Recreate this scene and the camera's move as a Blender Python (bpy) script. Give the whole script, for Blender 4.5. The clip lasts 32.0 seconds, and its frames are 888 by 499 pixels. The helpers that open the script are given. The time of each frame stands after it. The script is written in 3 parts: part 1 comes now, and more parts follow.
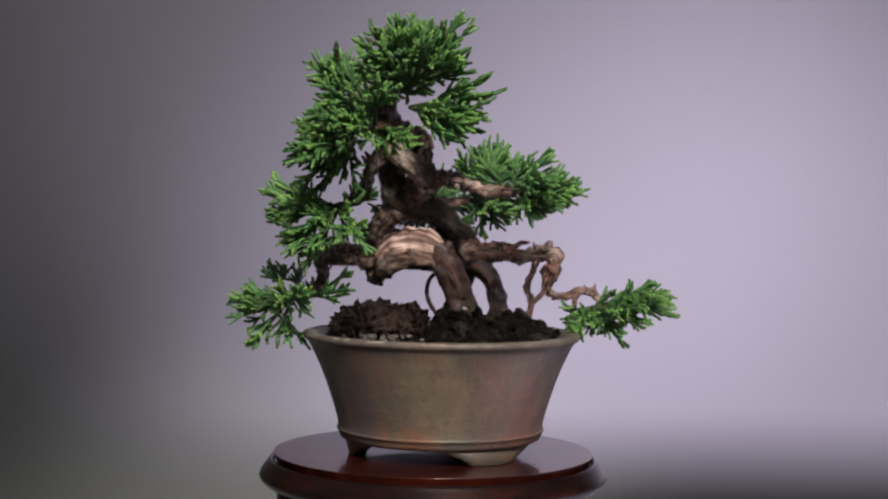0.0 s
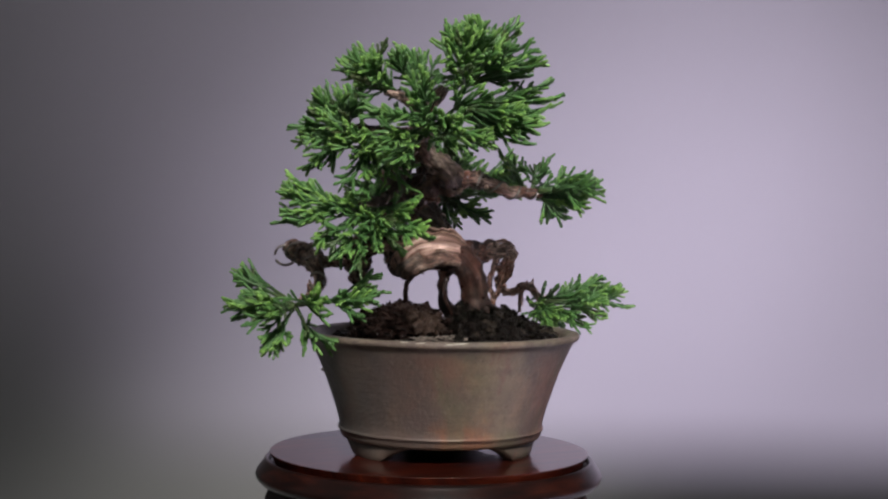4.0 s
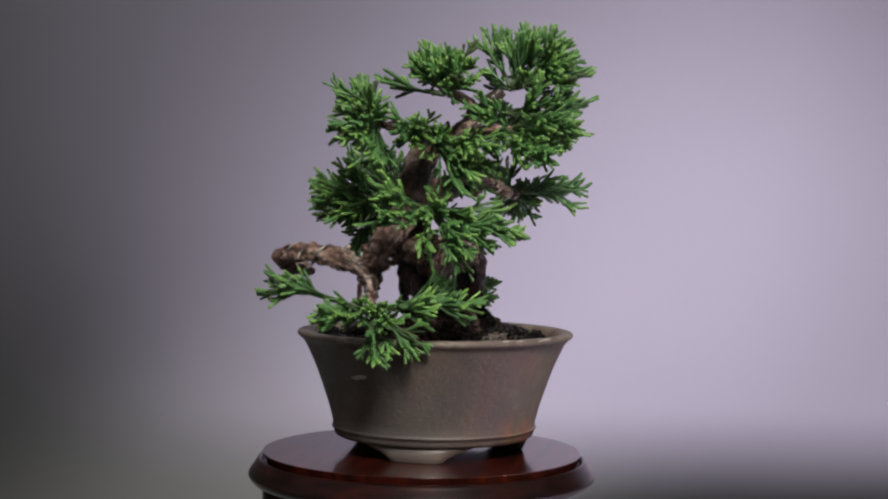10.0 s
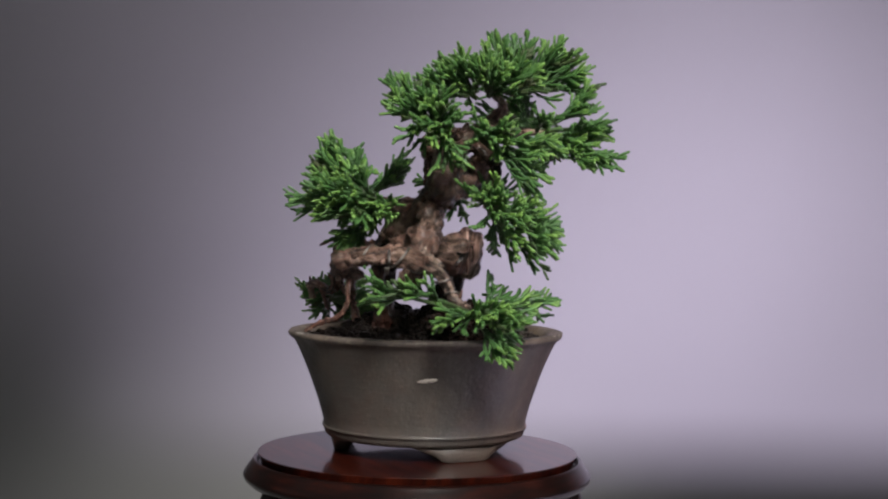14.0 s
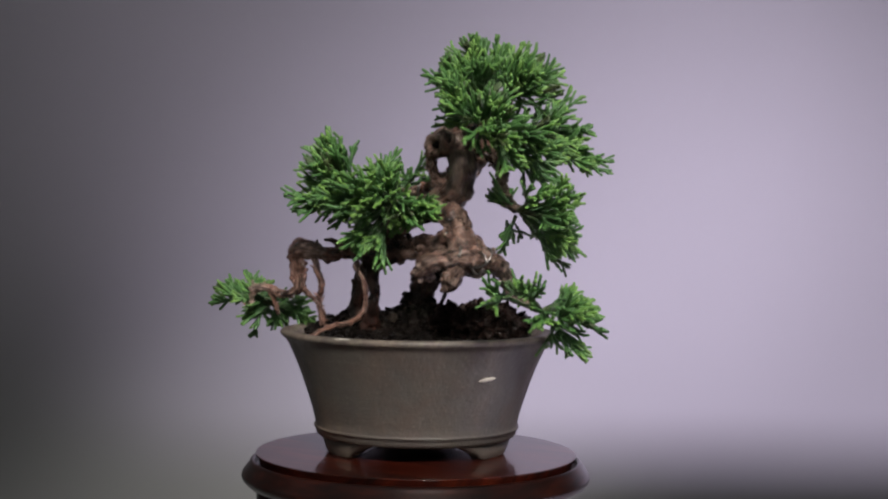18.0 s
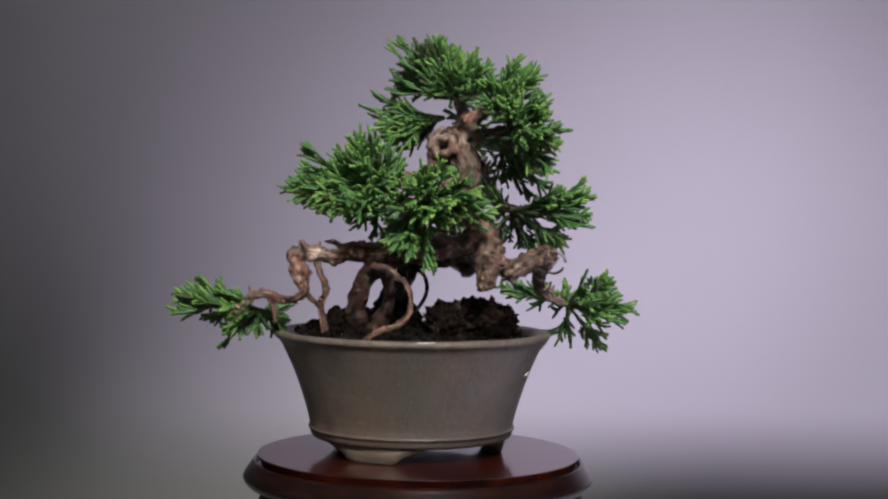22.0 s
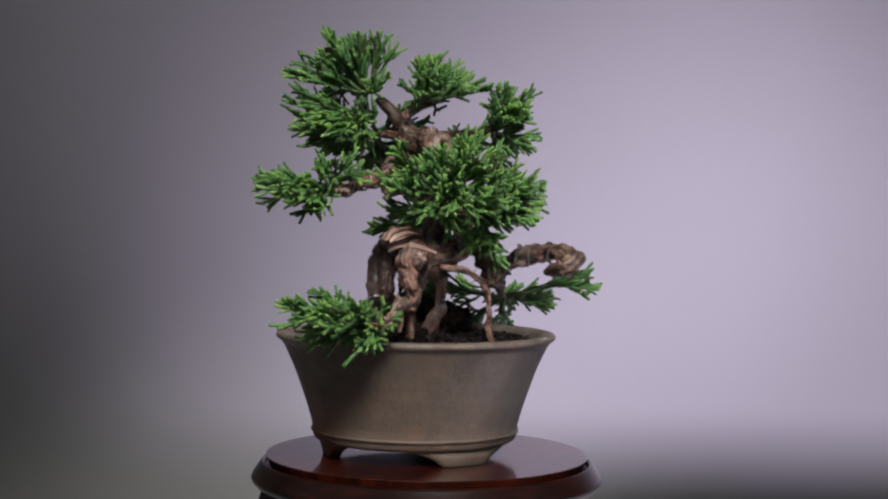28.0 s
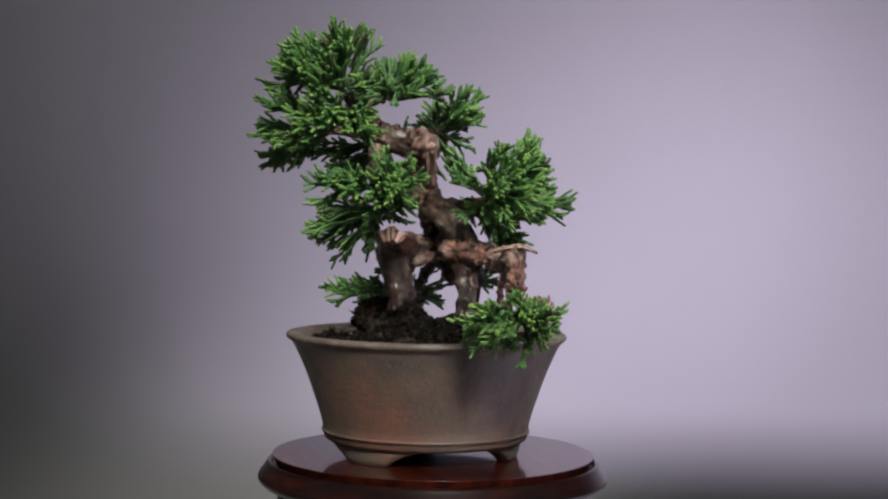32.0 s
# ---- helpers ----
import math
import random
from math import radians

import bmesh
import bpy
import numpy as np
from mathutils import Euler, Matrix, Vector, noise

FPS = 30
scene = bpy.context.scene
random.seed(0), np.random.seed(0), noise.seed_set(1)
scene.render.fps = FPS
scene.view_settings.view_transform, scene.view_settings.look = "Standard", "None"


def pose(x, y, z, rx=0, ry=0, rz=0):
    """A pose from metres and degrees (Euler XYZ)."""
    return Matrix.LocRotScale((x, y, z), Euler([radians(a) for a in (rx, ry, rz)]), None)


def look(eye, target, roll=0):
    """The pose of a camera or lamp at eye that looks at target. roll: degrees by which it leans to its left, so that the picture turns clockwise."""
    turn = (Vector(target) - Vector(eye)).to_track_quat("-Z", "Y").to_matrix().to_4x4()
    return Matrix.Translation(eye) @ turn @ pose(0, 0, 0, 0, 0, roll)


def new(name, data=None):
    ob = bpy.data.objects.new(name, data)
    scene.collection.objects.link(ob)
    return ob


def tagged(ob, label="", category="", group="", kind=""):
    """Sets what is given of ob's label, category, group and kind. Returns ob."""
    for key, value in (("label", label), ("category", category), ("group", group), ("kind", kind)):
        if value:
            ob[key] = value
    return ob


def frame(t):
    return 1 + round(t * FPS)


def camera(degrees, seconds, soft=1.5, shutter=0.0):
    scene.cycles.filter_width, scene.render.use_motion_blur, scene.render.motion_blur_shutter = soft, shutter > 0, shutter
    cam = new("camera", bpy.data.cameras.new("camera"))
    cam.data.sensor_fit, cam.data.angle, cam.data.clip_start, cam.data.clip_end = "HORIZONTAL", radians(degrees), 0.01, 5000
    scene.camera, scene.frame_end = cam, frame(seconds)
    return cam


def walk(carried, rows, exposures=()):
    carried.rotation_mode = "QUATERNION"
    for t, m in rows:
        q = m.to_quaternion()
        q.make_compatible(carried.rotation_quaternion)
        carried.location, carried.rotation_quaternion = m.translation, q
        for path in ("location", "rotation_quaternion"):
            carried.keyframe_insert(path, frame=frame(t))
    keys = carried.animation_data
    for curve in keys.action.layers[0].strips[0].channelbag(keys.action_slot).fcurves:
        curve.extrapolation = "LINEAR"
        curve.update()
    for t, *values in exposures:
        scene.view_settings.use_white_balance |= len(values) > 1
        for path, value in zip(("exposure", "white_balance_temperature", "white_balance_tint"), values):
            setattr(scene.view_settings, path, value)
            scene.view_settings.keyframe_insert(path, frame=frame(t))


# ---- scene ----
# One still camera before a small bonsai that turns on a hidden turntable. z = 0 is the table top,
# the turning axis stands at x = y = 0, the stand's top lies at z = TOP, and tree heights count from z = MID.
MID = 0.1485
TOP = 0.0619
cam = camera(32.45, 32.0, soft=2.2)
EYE = pose(0.00580, -0.57, 0.1541, 88.349, 0, 0) @ pose(0, 0, 0, 0, 0, 0.85)
walk(cam, [(0, EYE), (32, EYE)])

# turn of the stand, pot and tree, in degrees at whole seconds
TURN = (-0.0, 7.9, 15.9, 23.9, 32.0, 39.5, 46.9, 54.4, 61.4, 67.0, 75.8, 85.8, 95.0, 103.9, 114.2, 123.3, 131.1, 138.3, 147.1, 158.1, 167.5, 174.6, 183.7, 193.3, 201.1, 207.9, 217.8, 229.8, 242.0, 252.7, 262.2, 273.3, 286.6)

# ---- light ----
world = bpy.data.worlds.new("world")
scene.world = world
world.use_nodes = True
world.node_tree.nodes["Background"].inputs[0].default_value = (0.955, 0.955, 0.94, 1)
world.node_tree.nodes["Background"].inputs[1].default_value = 0.112


def spot(name, eye, target, watts, color, degrees, blend, size):
    lamp = bpy.data.lights.new(name, "SPOT")
    lamp.energy, lamp.color = watts, color
    lamp.spot_size, lamp.spot_blend, lamp.shadow_soft_size = radians(degrees), blend, size
    ob = new(name, lamp)
    ob.matrix_world = look(eye, target)
    return ob


spot("key_spotlight", (0.13, -0.68, 0.66), (0.008, 0.0, 0.146), 93.0, (1.0, 0.965, 0.91), 18.5, 0.72, 0.17)
# two low lamps on the table: its rear edge cuts their light off the lower part of the backdrop
spot("backdrop_wash", (0.185, -0.189, 0.038), (0.350, 0.638, -0.098), 27.5, (0.86, 0.75, 1.0), 91, 1.0, 0.038)
spot("backdrop_spotlight", (0.255, -0.091, 0.029), (0.034, 0.595, 0.245), 9.6, (0.88, 0.77, 1.0), 61, 1.0, 0.029)
scene.view_settings.exposure = 0.0


# ---- materials ----
def material(name, build):
    m = bpy.data.materials.new(name)
    m.use_nodes = True
    t = m.node_tree
    build(t, t.nodes["Principled BSDF"])
    return m


def node(t, kind, **values):
    n = t.nodes.new(kind)
    for k, v in values.items():
        n.inputs[k.replace("_", " ")].default_value = v
    return n


def coords(t):
    return node(t, "ShaderNodeTexCoord").outputs["Object"]


def noise_tex(t, scale, detail=6.0, rough=0.6, vector=None):
    n = node(t, "ShaderNodeTexNoise", Scale=scale, Detail=detail, Roughness=rough)
    t.links.new(vector or coords(t), n.inputs["Vector"])
    return n.outputs["Fac"]


def ramp(t, fac, *stops):
    r = node(t, "ShaderNodeValToRGB")
    while len(r.color_ramp.elements) < len(stops):
        r.color_ramp.elements.new(0.5)
    for e, (p, c) in zip(r.color_ramp.elements, stops):
        e.position, e.color = p, (*c, 1)
    t.links.new(fac, r.inputs["Fac"])
    return r.outputs["Color"]


def mix(t, fac, a, b, mode="MIX"):
    m = t.nodes.new("ShaderNodeMix")
    m.data_type, m.blend_type = "RGBA", mode
    for value, socket in ((fac, m.inputs[0]), (a, m.inputs[6]), (b, m.inputs[7])):
        if isinstance(value, (int, float)):
            socket.default_value = value
        elif isinstance(value, tuple):
            socket.default_value = (*value, 1)
        else:
            t.links.new(value, socket)
    return m.outputs[2]


def bump(t, shader, height, strength, distance):
    b = node(t, "ShaderNodeBump", Strength=strength, Distance=distance)
    t.links.new(height, b.inputs["Height"])
    if shader.inputs["Normal"].links:
        t.links.new(shader.inputs["Normal"].links[0].from_socket, b.inputs["Normal"])
    t.links.new(b.outputs["Normal"], shader.inputs["Normal"])


def math_node(t, op, a, b):
    m = t.nodes.new("ShaderNodeMath")
    m.operation = op
    for value, socket in ((a, m.inputs[0]), (b, m.inputs[1])):
        if isinstance(value, (int, float)):
            socket.default_value = value
        else:
            t.links.new(value, socket)
    return m.outputs[0]


def backdrop_look(t, p):
    t.links.new(ramp(t, noise_tex(t, 3.0, 3), (0.3, (0.385, 0.385, 0.385)), (0.7, (0.41, 0.41, 0.41))), p.inputs["Base Color"])
    p.inputs["Roughness"].default_value = 0.85
    p.inputs["Specular IOR Level"].default_value = 0.1


def paint_look(t, p):
    t.links.new(ramp(t, noise_tex(t, 12, 5), (0.3, (0.20, 0.20, 0.20)), (0.7, (0.24, 0.24, 0.24))), p.inputs["Base Color"])
    p.inputs["Roughness"].default_value = 0.6
    bump(t, p, noise_tex(t, 400, 3), 0.1, 0.0003)


def near(t, place, reach, soft, wobble, amount):
    """1 near a place, 0 past its reach, with an uneven edge: the shape of a stain."""
    d = t.nodes.new("ShaderNodeVectorMath")
    d.operation = "DISTANCE"
    t.links.new(coords(t), d.inputs[0])
    d.inputs[1].default_value = place
    far = math_node(t, "ADD", d.outputs["Value"], math_node(t, "MULTIPLY", wobble, 0.022))
    k = math_node(t, "DIVIDE", math_node(t, "SUBTRACT", reach + 0.011, far), soft)
    n = t.nodes.new("ShaderNodeClamp")
    t.links.new(k, n.inputs[0])
    return math_node(t, "MULTIPLY", n.outputs[0], amount)


def on_pot(degrees, height):
    return (0.0054 + 0.042 * math.cos(radians(degrees)), -0.0017 + 0.042 * math.sin(radians(degrees)), TOP + height)


def clay_look(t, p):
    big = noise_tex(t, 30, 3)
    mid = noise_tex(t, 110, 5)
    fine = noise_tex(t, 700, 4, 0.7)
    rings = node(t, "ShaderNodeMapping", Scale=(0.10, 0.10, 1.0))
    t.links.new(coords(t), rings.inputs["Vector"])
    band = noise_tex(t, 420, 5, 0.7, rings.outputs["Vector"])
    c = ramp(t, big, (0.34, (0.100, 0.082, 0.072)), (0.50, (0.140, 0.108, 0.088)), (0.66, (0.128, 0.090, 0.074)))
    c = mix(t, near(t, on_pot(-96, 0.026), 0.026, 0.010, big, 0.85), c, (0.208, 0.158, 0.104))
    c = mix(t, near(t, on_pot(-140, 0.024), 0.026, 0.012, big, 0.85), c, (0.098, 0.068, 0.066))
    c = mix(t, near(t, on_pot(40, 0.020), 0.026, 0.018, big, 0.6), c, (0.150, 0.112, 0.088))
    c = mix(t, near(t, on_pot(100, 0.024), 0.046, 0.030, big, 0.75), c, (0.094, 0.086, 0.072))
    c = mix(t, near(t, on_pot(145, 0.022), 0.056, 0.030, big, 0.85), c, (0.086, 0.077, 0.071))
    c = mix(t, near(t, on_pot(178, 0.012), 0.016, 0.014, mid, 0.55), c, (0.048, 0.050, 0.054))
    c = mix(t, near(t, on_pot(66, 0.008), 0.018, 0.014, mid, 0.50), c, (0.165, 0.118, 0.082))
    c = mix(t, near(t, on_pot(-38, 0.014), 0.024, 0.014, mid, 0.80), c, (0.185, 0.080, 0.054))
    c = mix(t, near(t, on_pot(-112, 0.006), 0.016, 0.010, mid, 0.80), c, (0.250, 0.100, 0.052))
    c = mix(t, near(t, on_pot(-58, 0.026), 0.024, 0.016, mid, 0.55), c, (0.200, 0.096, 0.066))
    c = mix(t, near(t, on_pot(-124, 0.036), 0.018, 0.014, mid, 0.45), c, (0.190, 0.088, 0.060))
    c = mix(t, near(t, on_pot(-14, 0.020), 0.012, 0.010, big, 0.60), c, (0.052, 0.050, 0.052))
    c = mix(t, near(t, on_pot(28, 0.006), 0.016, 0.012, mid, 0.50), c, (0.170, 0.085, 0.055))
    tall = node(t, "ShaderNodeMapping", Scale=(1.0, 1.0, 0.28))
    t.links.new(coords(t), tall.inputs["Vector"])
    streak = noise_tex(t, 75, 5, 0.62, tall.outputs["Vector"])
    c = mix(t, ramp(t, streak, (0.52, (0, 0, 0)), (0.66, (0.36, 0.36, 0.36))), c, (0.158, 0.108, 0.082))
    c = mix(t, ramp(t, streak, (0.34, (0.55, 0.55, 0.55)), (0.46, (0, 0, 0))), c, (0.066, 0.060, 0.060))
    shift = node(t, "ShaderNodeMapping", Location=(0.31, 0.17, 0.23), Scale=(1.0, 1.0, 0.35))
    t.links.new(coords(t), shift.inputs["Vector"])
    bloom = noise_tex(t, 62, 6, 0.66, shift.outputs["Vector"])
    fire = near(t, on_pot(-85, 0.022), 0.046, 0.020, big, 1.0)
    c = mix(t, math_node(t, "MULTIPLY", fire, ramp(t, bloom, (0.53, (0, 0, 0)), (0.60, (0.60, 0.60, 0.60)))), c, (0.122, 0.114, 0.072))
    c = mix(t, math_node(t, "MULTIPLY", fire, ramp(t, bloom, (0.38, (0.60, 0.60, 0.60)), (0.45, (0, 0, 0)))), c, (0.178, 0.088, 0.064))
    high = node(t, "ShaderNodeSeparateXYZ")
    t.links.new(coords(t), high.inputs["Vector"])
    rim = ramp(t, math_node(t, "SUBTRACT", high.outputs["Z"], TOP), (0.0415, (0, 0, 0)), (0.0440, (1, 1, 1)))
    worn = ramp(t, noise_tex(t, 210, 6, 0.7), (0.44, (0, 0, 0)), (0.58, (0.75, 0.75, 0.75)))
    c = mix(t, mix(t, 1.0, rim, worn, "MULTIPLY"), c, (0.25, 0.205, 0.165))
    c = mix(t, ramp(t, mid, (0.42, (0, 0, 0)), (0.66, (0.42, 0.42, 0.42))), c, (0.070, 0.056, 0.050))
    c = mix(t, ramp(t, noise_tex(t, 55, 6, 0.7), (0.48, (0, 0, 0)), (0.66, (0.22, 0.22, 0.22))), c, (0.170, 0.104, 0.082))
    c = mix(t, ramp(t, fine, (0.58, (0, 0, 0)), (0.72, (0.30, 0.30, 0.30))), c, (0.27, 0.225, 0.18))
    speck = noise_tex(t, 330, 3, 0.6)
    c = mix(t, ramp(t, speck, (0.70, (0, 0, 0)), (0.77, (0.5, 0.5, 0.5))), c, (0.30, 0.255, 0.20))
    c = mix(t, ramp(t, fine, (0.27, (0.7, 0.7, 0.7)), (0.39, (0, 0, 0))), c, (0.03, 0.025, 0.022))
    c = mix(t, ramp(t, band, (0.40, (0.20, 0.20, 0.20)), (0.58, (0, 0, 0))), c, (0.070, 0.054, 0.047))
    t.links.new(c, p.inputs["Base Color"])
    t.links.new(ramp(t, mid, (0.3, (0.32, 0.32, 0.32)), (0.7, (0.54, 0.54, 0.54))), p.inputs["Roughness"])
    bump(t, p, band, 0.3, 0.0005)
    bump(t, p, mid, 0.5, 0.0012)
    bump(t, p, fine, 0.4, 0.0004)


def lacquer_look(t, p):
    v = node(t, "ShaderNodeMapping", Scale=(1.0, 9.0, 1.0))
    t.links.new(coords(t), v.inputs["Vector"])
    grain = noise_tex(t, 28, 6, 0.65, v.outputs["Vector"])
    c = ramp(t, grain, (0.32, (0.009, 0.003, 0.0025)), (0.52, (0.046, 0.008, 0.0045)), (0.78, (0.130, 0.022, 0.009)))
    t.links.new(c, p.inputs["Base Color"])
    p.inputs["Roughness"].default_value = 0.30
    p.inputs["Specular IOR Level"].default_value = 0.15
    p.inputs["Coat Weight"].default_value = 0.75
    p.inputs["Coat Roughness"].default_value = 0.07
    bump(t, p, grain, 0.03, 0.0003)


def satin_look(t, p):
    v = node(t, "ShaderNodeMapping", Scale=(1.0, 1.0, 5.0))
    t.links.new(coords(t), v.inputs["Vector"])
    grain = noise_tex(t, 60, 6, 0.65, v.outputs["Vector"])
    t.links.new(ramp(t, grain, (0.34, (0.004, 0.002, 0.0018)), (0.54, (0.015, 0.0035, 0.0025)), (0.76, (0.050, 0.010, 0.005))), p.inputs["Base Color"])
    p.inputs["Roughness"].default_value = 0.28
    p.inputs["Specular IOR Level"].default_value = 0.25
    p.inputs["Coat Weight"].default_value = 0.40
    p.inputs["Coat Roughness"].default_value = 0.06
    bump(t, p, grain, 0.06, 0.0004)


def skin(t, along):
    """Coordinates on a limb: round it and, shortened by along, down its length."""
    a = t.nodes.new("ShaderNodeAttribute")
    a.attribute_name = "skin"
    m = node(t, "ShaderNodeMapping", Scale=(1.0, 1.0, along))
    t.links.new(a.outputs["Vector"], m.inputs["Vector"])
    return m.outputs["Vector"]


def wood(t, p, tint, grain_scale, along, relief):
    """Bark: patches of tint, darkened in the grain that runs down the limb and in the larger cracks."""
    v = noise_tex(t, grain_scale, 8, 0.72, skin(t, along))
    w = noise_tex(t, 60, 5, 0.6)
    crack = noise_tex(t, 170, 5, 0.65, skin(t, 0.45))
    c = ramp(t, w, *tint)
    c = mix(t, 1.0, c, ramp(t, v, (0.36, (0.10, 0.09, 0.08)), (0.47, (0.48, 0.46, 0.45)), (0.58, (1.0, 1.0, 1.0)), (0.72, (1.75, 1.75, 1.75))), "MULTIPLY")
    c = mix(t, 1.0, c, ramp(t, crack, (0.35, (0.06, 0.05, 0.045)), (0.44, (0.55, 0.53, 0.52)), (0.52, (1.0, 1.0, 1.0))), "MULTIPLY")
    t.links.new(c, p.inputs["Base Color"])
    t.links.new(ramp(t, w, (0.38, (0.20, 0.20, 0.20)), (0.62, (0.46, 0.46, 0.46))), p.inputs["Roughness"])
    p.inputs["Coat Weight"].default_value = 0.20
    p.inputs["Coat Roughness"].default_value = 0.20
    bump(t, p, crack, 0.9, relief * 1.5)
    bump(t, p, v, 1.0, relief)


def bark_look(t, p):
    wood(t, p, ((0.36, (0.130, 0.090, 0.066)), (0.46, (0.125, 0.064, 0.046)), (0.56, (0.215, 0.160, 0.122)), (0.68, (0.175, 0.145, 0.085))), 420, 0.25, 0.0020)


def trunk_look(t, p):
    wood(t, p, ((0.36, (0.038, 0.020, 0.016)), (0.50, (0.075, 0.029, 0.021)), (0.64, (0.115, 0.070, 0.055))), 460, 0.10, 0.0014)


def twig_look(t, p):
    wood(t, p, ((0.36, (0.370, 0.225, 0.180)), (0.50, (0.380, 0.180, 0.130)), (0.62, (0.560, 0.400, 0.340))), 560, 0.35, 0.0009)


def deadwood_look(t, p):
    g = noise_tex(t, 520, 5, 0.58, skin(t, 0.05))
    w = noise_tex(t, 70, 3)
    c = ramp(t, g, (0.40, (0.040, 0.022, 0.016)), (0.46, (0.15, 0.080, 0.062)), (0.53, (0.46, 0.285, 0.235)), (0.64, (0.76, 0.55, 0.48)))
    c = mix(t, ramp(t, w, (0.50, (0, 0, 0)), (0.68, (0.5, 0.5, 0.5))), c, (0.20, 0.105, 0.072))
    t.links.new(c, p.inputs["Base Color"])
    p.inputs["Roughness"].default_value = 0.45
    bump(t, p, g, 0.9, 0.0012)


def burl_look(t, p):
    wood(t, p, ((0.36, (0.350, 0.238, 0.192)), (0.50, (0.240, 0.130, 0.098)), (0.62, (0.520, 0.400, 0.335))), 360, 0.6, 0.0014)


def healed_look(t, p):
    wood(t, p, ((0.36, (0.400, 0.270, 0.220)), (0.50, (0.300, 0.165, 0.125)), (0.62, (0.500, 0.370, 0.310))), 320, 0.7, 0.0010)


def foliage_look(t, p):
    age = t.nodes.new("ShaderNodeAttribute")
    age.attribute_name = "age"
    rnd = t.nodes.new("ShaderNodeNewGeometry").outputs["Random Per Island"]
    v = noise_tex(t, 900, 3, 0.6)
    c = ramp(t, age.outputs["Fac"], (0.0, (0.055, 0.045, 0.022)), (0.22, (0.038, 0.082, 0.034)), (0.6, (0.070, 0.172, 0.044)), (1.0, (0.230, 0.410, 0.085)))
    c = mix(t, math_node(t, "MULTIPLY", rnd, 0.40), c, (0.030, 0.090, 0.036))
    c = mix(t, math_node(t, "MULTIPLY", v, 0.35), c, (0.09, 0.21, 0.045))
    t.links.new(c, p.inputs["Base Color"])
    p.inputs["Roughness"].default_value = 0.45
    p.inputs["Subsurface Weight"].default_value = 0.0
    bump(t, p, v, 0.5, 0.0005)


def crumbs_look(t, p, dark, brown, pale, crust=None):
    """Wet crumbly soil: each crumb of its own shade, a few pale."""
    v = noise_tex(t, 300, 7, 0.75)
    rnd = t.nodes.new("ShaderNodeNewGeometry").outputs["Random Per Island"]
    c = ramp(t, v, (0.42, dark), (0.60, brown), (0.76, pale))
    c = mix(t, ramp(t, rnd, (0.55, (0, 0, 0)), (0.80, (0.6, 0.6, 0.6))), c, brown)
    c = mix(t, ramp(t, rnd, (0.90, (0, 0, 0)), (0.97, (0.8, 0.8, 0.8))), c, pale)
    if crust:
        c = mix(t, near(t, crust, 0.010, 0.008, noise_tex(t, 160, 5), 0.75), c, (0.110, 0.070, 0.054))
    t.links.new(c, p.inputs["Base Color"])
    t.links.new(ramp(t, v, (0.40, (0.14, 0.14, 0.14)), (0.60, (0.45, 0.45, 0.45))), p.inputs["Roughness"])
    p.inputs["Specular IOR Level"].default_value = 0.22
    bump(t, p, v, 1.0, 0.0020)


def soil_look(t, p):
    crumbs_look(t, p, (0.0018, 0.0013, 0.0012), (0.0085, 0.0055, 0.0043), (0.045, 0.034, 0.027))


def humus_look(t, p):
    crumbs_look(t, p, (0.0018, 0.0016, 0.0011), (0.0060, 0.0052, 0.0032), (0.013, 0.014, 0.007))


def lump_look(t, p):
    crumbs_look(t, p, (0.004, 0.0022, 0.0018), (0.022, 0.011, 0.009), (0.13, 0.090, 0.076), (-0.012, -0.024, TOP + 0.052))


def wire_look(t, p):
    p.inputs["Base Color"].default_value = (0.30, 0.27, 0.255, 1)
    p.inputs["Metallic"].default_value = 1.0
    p.inputs["Roughness"].default_value = 0.45


def chip_look(t, p):
    t.links.new(ramp(t, noise_tex(t, 900, 3), (0.3, (0.30, 0.26, 0.22)), (0.7, (0.55, 0.51, 0.46))), p.inputs["Base Color"])
    p.inputs["Roughness"].default_value = 0.8


def grit_look(t, p):
    t.links.new(ramp(t, noise_tex(t, 900, 3), (0.35, (0.05, 0.036, 0.030)), (0.65, (0.20, 0.165, 0.145))), p.inputs["Base Color"])
    p.inputs["Roughness"].default_value = 0.6


BACKDROP = material("backdrop_paper", backdrop_look)
PAINT = material("grey_table_paint", paint_look)
CLAY = material("unglazed_clay", clay_look)
LACQUER = material("red_lacquered_wood", lacquer_look)
SATIN = material("satin_red_lacquer", satin_look)
BARK = material("bark", bark_look)
TRUNK = material("reddish_trunk_bark", trunk_look)
TWIG = material("reddish_twig_bark", twig_look)
DEADWOOD = material("weathered_deadwood", deadwood_look)
BURL = material("healed_burl_bark", burl_look)
HEALED = material("pale_healed_wood", healed_look)
FOLIAGE = material("juniper_foliage", foliage_look)
SOIL = material("potting_soil", soil_look)
HUMUS = material("damp_humus", humus_look)
LUMP = material("crusty_soil_lump", lump_look)
WIRE = material("training_wire", wire_look)
GRIT = material("pale_grit", grit_look)
CHIP = material("chipped_clay", chip_look)


# ---- building helpers ----
def mesh_of(name, verts, faces, mat, smooth=True):
    me = bpy.data.meshes.new(name)
    me.from_pydata(verts, [], faces)
    me.materials.append(mat)
    me.update()
    if smooth:
        me.polygons.foreach_set("use_smooth", [True] * len(me.polygons))
    return me


def part(name, verts, faces, mat, parent, label="", smooth=True):
    ob = new(name, mesh_of(name, verts, faces, mat, smooth))
    ob.parent = parent
    if label:
        ob["label"] = label
    return ob


